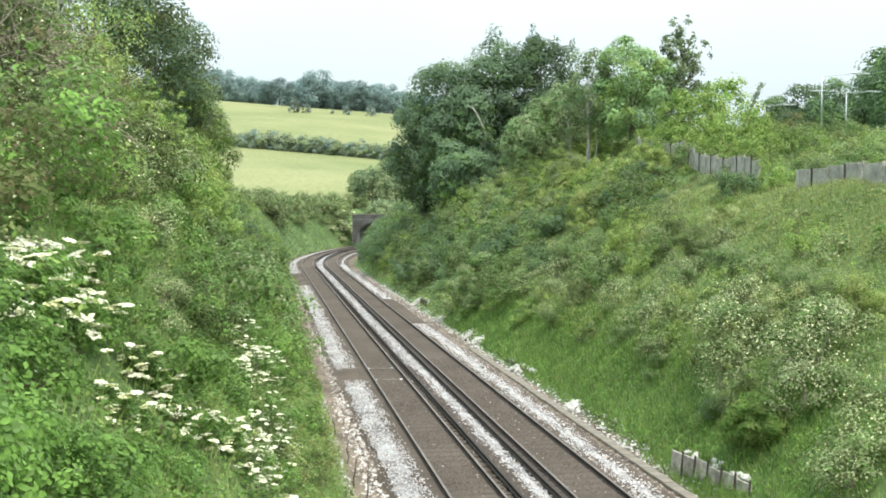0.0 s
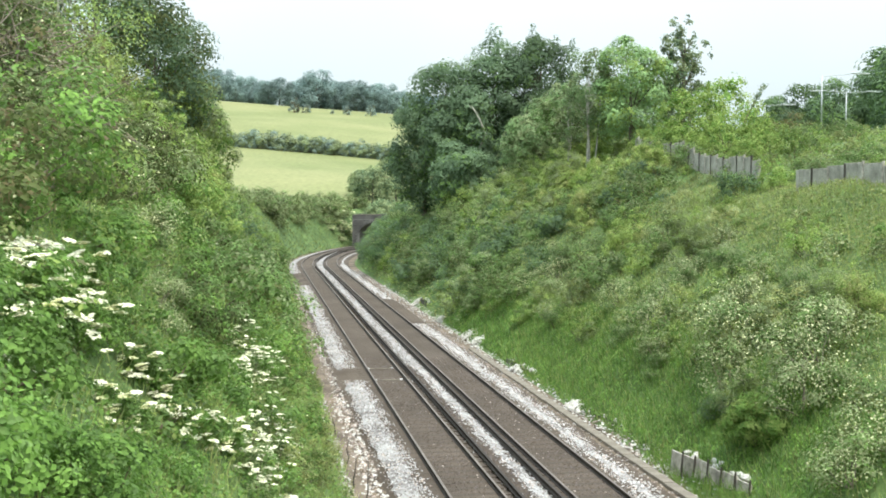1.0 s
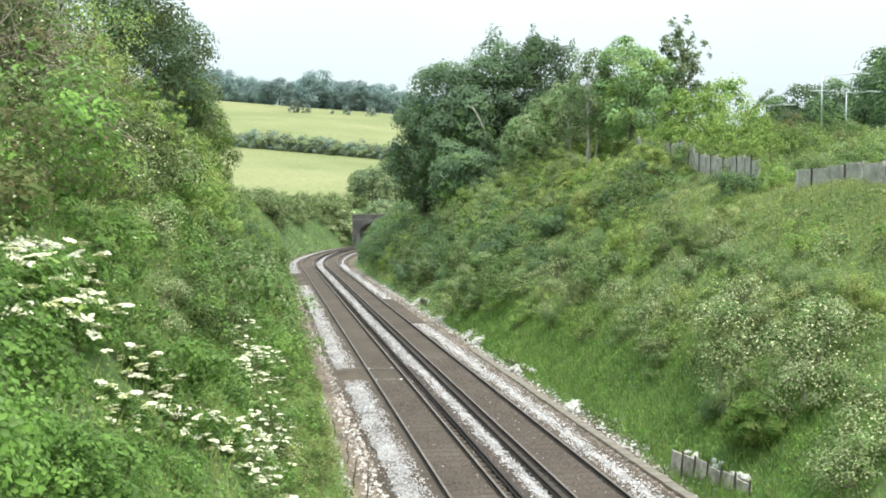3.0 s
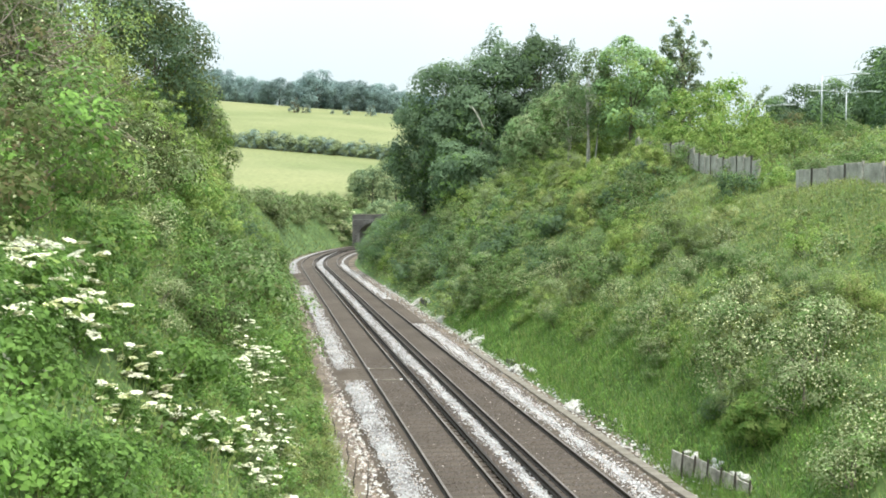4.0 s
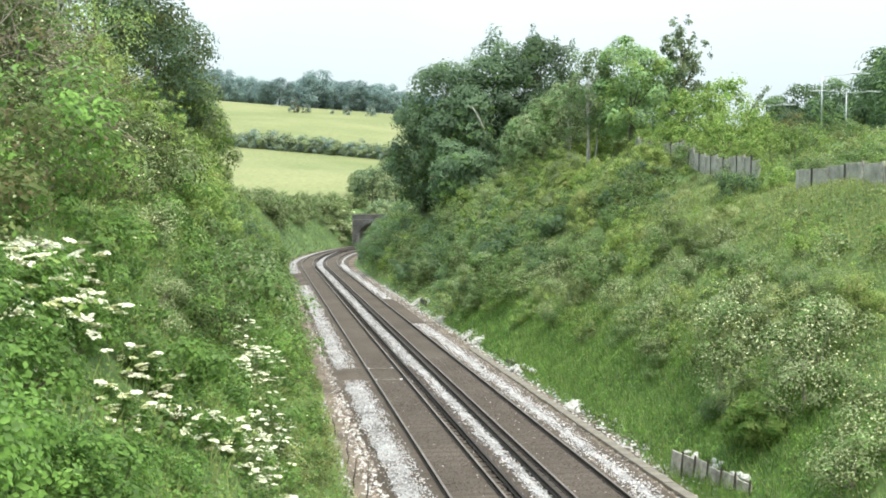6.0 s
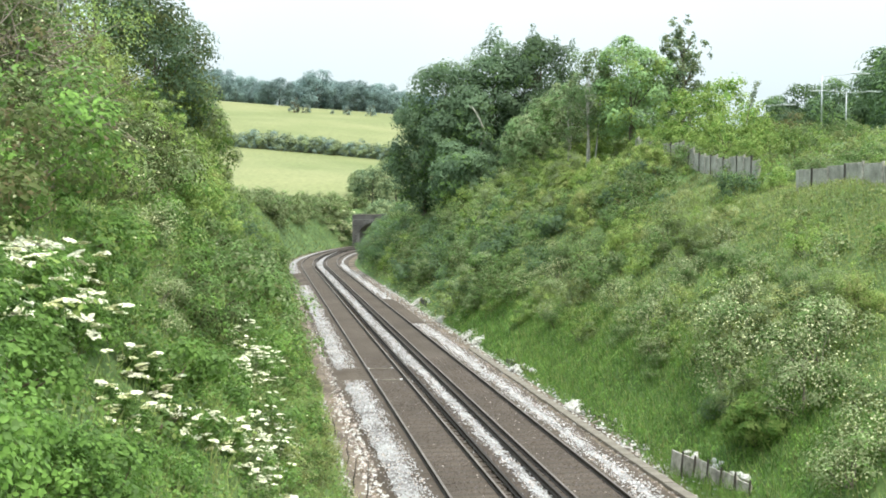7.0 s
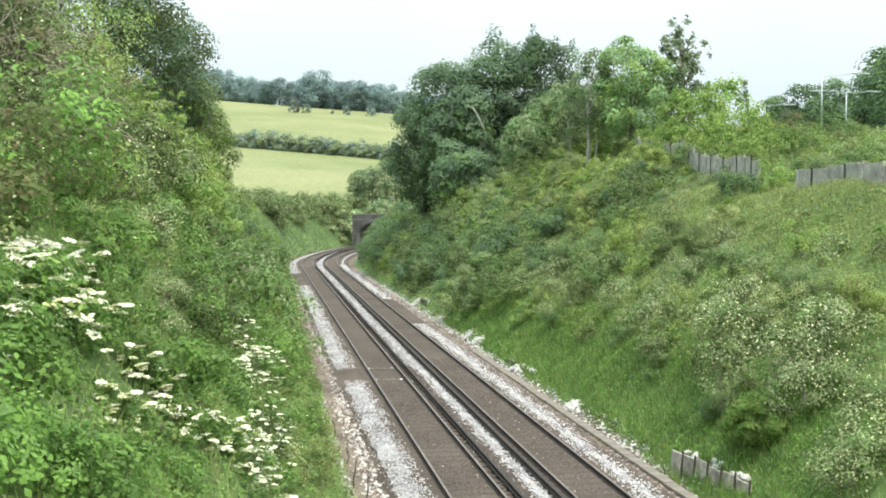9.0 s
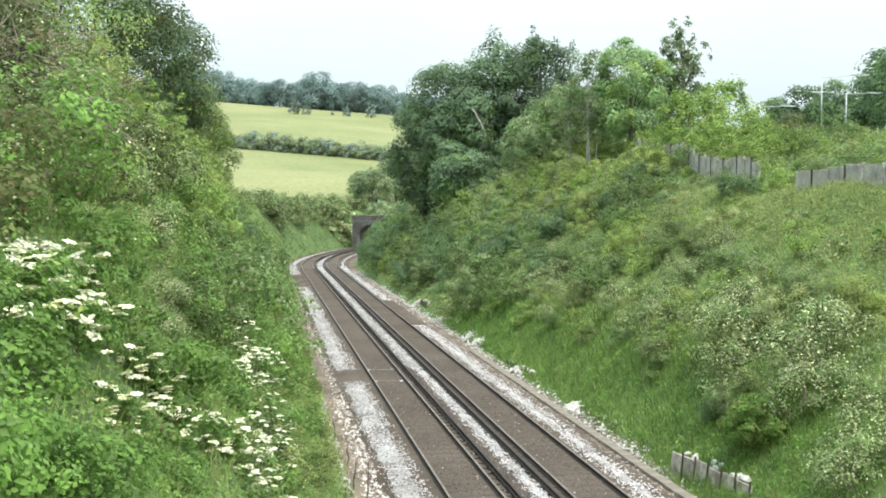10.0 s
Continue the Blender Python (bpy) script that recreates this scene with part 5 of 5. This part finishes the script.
# ---- grass ----
def grass(name, places_y, lat_range, count, length, width, mats, share, seed, side, label):
    rng = np.random.default_rng(seed)
    base, tips = [], []
    ys = rng.uniform(*places_y, count)
    qs = rng.uniform(*lat_range, count) * side
    for y, q in zip(ys, qs):
        p = along(y, q)
        base.append((p.x, p.y, land(p.x, p.y) - 0.03))
    base = np.array(base)
    ln = length * rng.uniform(0.5, 1.35, count)
    lean = rng.normal(size=(count, 3)) * (0.38, 0.38, 0.0) + (-0.12 * side, 0, 1)
    d = unit(lean)
    a = rng.uniform(0, 6.28, count)
    w = np.stack([np.cos(a), np.sin(a), 0 * a], 1) * width * rng.uniform(0.6, 1.3, (count, 1))
    tip = base + d * ln[:, None]
    v = np.stack([base - w / 2, base + w / 2, tip], 1).reshape(-1, 3)
    f = np.arange(3 * count)
    me = bpy.data.meshes.new(name)
    me.vertices.add(len(v))
    me.vertices.foreach_set("co", v.astype(np.float32).ravel())
    me.loops.add(len(f))
    me.loops.foreach_set("vertex_index", f.astype(np.int32))
    me.polygons.add(count)
    me.polygons.foreach_set("loop_start", np.arange(0, 3 * count, 3, dtype=np.int32))
    me.polygons.foreach_set("loop_total", np.full(count, 3, dtype=np.int32))
    for m in mats:
        me.materials.append(m)
    me.polygons.foreach_set("material_index", rng.choice(len(mats), count, p=share).astype(np.int32))
    me.update(calc_edges=True)
    tagged(new(name, me), label, "grass", kind="stuff")


G2 = ([GRASS, LEAF_LIME, GRASS_DRY], (0.45, 0.3, 0.25))
grass("grass", (9, 45), (5.0, 13), 26000, 0.42, 0.022, *G2, 1, -1, "tall green grass on the bank")
grass("grass", (45, 150), (5.0, 14), 18000, 0.6, 0.06, *G2, 2, -1, "tall green grass on the bank")
grass("grass", (24, 62), (5.1, 19), 34000, 0.4, 0.03, [GRASS, LEAF_LIME, GRASS_DRY], (0.4, 0.35, 0.25), 3, 1, "tall green and seeding grass on the bank")
grass("grass", (62, 150), (5.1, 24), 14000, 0.5, 0.06, [GRASS, LEAF_LIME, GRASS_DRY], (0.45, 0.25, 0.3), 4, 1, "tall green and seeding grass on the bank")
grass("grass", (27, 80), (5.1, 8.6), 26000, 0.4, 0.03, [LEAF_FRESH, LEAF_MID], (0.85, 0.15), 6, 1, "bright green grass at the bank's foot")
grass("grass", (28.5, 37), (4.7, 5.3), 1500, 0.4, 0.025, [LEAF_FRESH, GRASS], (0.6, 0.4), 7, 1, "tufts of grass before the revetment")
grass("grass", (150, 250), (4.5, 18), 16000, 0.45, 0.12, [LEAF_DARK, GRASS], (0.35, 0.65), 5, -1, "green grass round the bend")


# ---- the swaying shoot and what the wind moves ----
def tall_shoot():
    thing = empty("tall_shoot")
    rng = np.random.default_rng(5)
    h = 2.3
    bm = bmesh.new()
    tube(bm, (0, 0, -0.6), (0.0, 0, h * 0.6), 0.03, 0.022, 6)
    tube(bm, (0, 0, h * 0.6), (0.12, 0, h), 0.022, 0.008, 6)
    part("stem", bm, TWIG, thing)
    n = 260
    u = rng.uniform(0.25, 1.0, n)
    pos = np.stack([np.where(u > .6, (u - .6) * .3, 0) + rng.normal(0, .11, n), rng.normal(0, .1, n), u * h], 1)
    nrm = unit(rng.normal(size=(n, 3)) + (0.3, 0, 0.3))
    part("foliage", leaf_mesh("foliage", pos, nrm, 0.2 * rng.uniform(0.6, 1.2, n), [LEAF_GREY, LEAF_DARK], rng.choice(2, n), rng, 0.35), None, thing)
    return tagged(thing, "tall leafy shoot swaying above the saplings", "shrub")


SHOOT = tall_shoot()
SHOOT_FOOT = (20.3, 77.0, 14.0)


def swing(thing, degrees, period, shift):
    """Rows for a gentle sway about a thing's foot."""
    m = thing.matrix_basis.copy()
    rows = []
    for k in range(21):
        t = k * 0.5
        a = degrees * math.sin(2 * math.pi * t / period + shift) * (0.7 + 0.3 * math.sin(t * 0.9 + shift))
        rows.append((t, m @ pose(0, 0, 0, 0.4 * a, a, 0)))
    walk(thing, rows)


def loose(kind, y_limit):
    return [o for o in bpy.data.objects if o.parent is None and o.name.split(".")[0] == kind and o.location.y < y_limit]


LEAFY, FLOWERING = loose("broadleaf_shrub", 13.5), loose("elder_bush", 22)
GUST = [(0.0, 3.0), (0.5, 0.8), (1.0, -1.1), (1.5, 3.0), (2.0, 1.1), (2.5, 1.9), (3.2, -0.8), (4.0, -3.0), (4.5, 0.0), (5.0, 0.8), (5.5, 2.3), (6.2, 2.6),
        (7.0, 1.9), (7.5, 1.1), (8.0, 1.1), (8.5, -4.6), (9.0, -6.5), (9.5, -1.1), (10.0, -1.1)]


def motions():
    lean = [(0.0, 27), (1.0, 32), (2.0, 43), (2.7, 48), (3.8, 40), (5.0, 32.5), (5.7, 42), (6.8, 21), (7.4, 16), (8.0, 9), (8.6, 4.5), (9.2, -7.5), (9.6, -11), (10.0, -12)]
    walk(SHOOT, [(t, pose(*SHOOT_FOOT, 0, a - 6, 0)) for t, a in lean])
    swing(TALL, 0.35, 5.0, 0.4)
    for k, ob in enumerate(LEAFY):
        share = (0.2, 0.45, 0.3, 0.7)[k % 4] * (1.25 if ob.location.x < -3.6 else 0.5)
        m = ob.matrix_basis.copy()
        foot = Matrix.Translation(m.translation)
        walk(ob, [(t, foot @ pose(0, 0, 0, 0.2 * a * share, a * share, 0) @ foot.inverted() @ m) for t, a in GUST])
    for k, ob in enumerate(FLOWERING):
        swing(ob, 0.2 + 0.1 * (k % 3), 3.4 + 0.37 * (k % 5), k * 1.3)


motions()
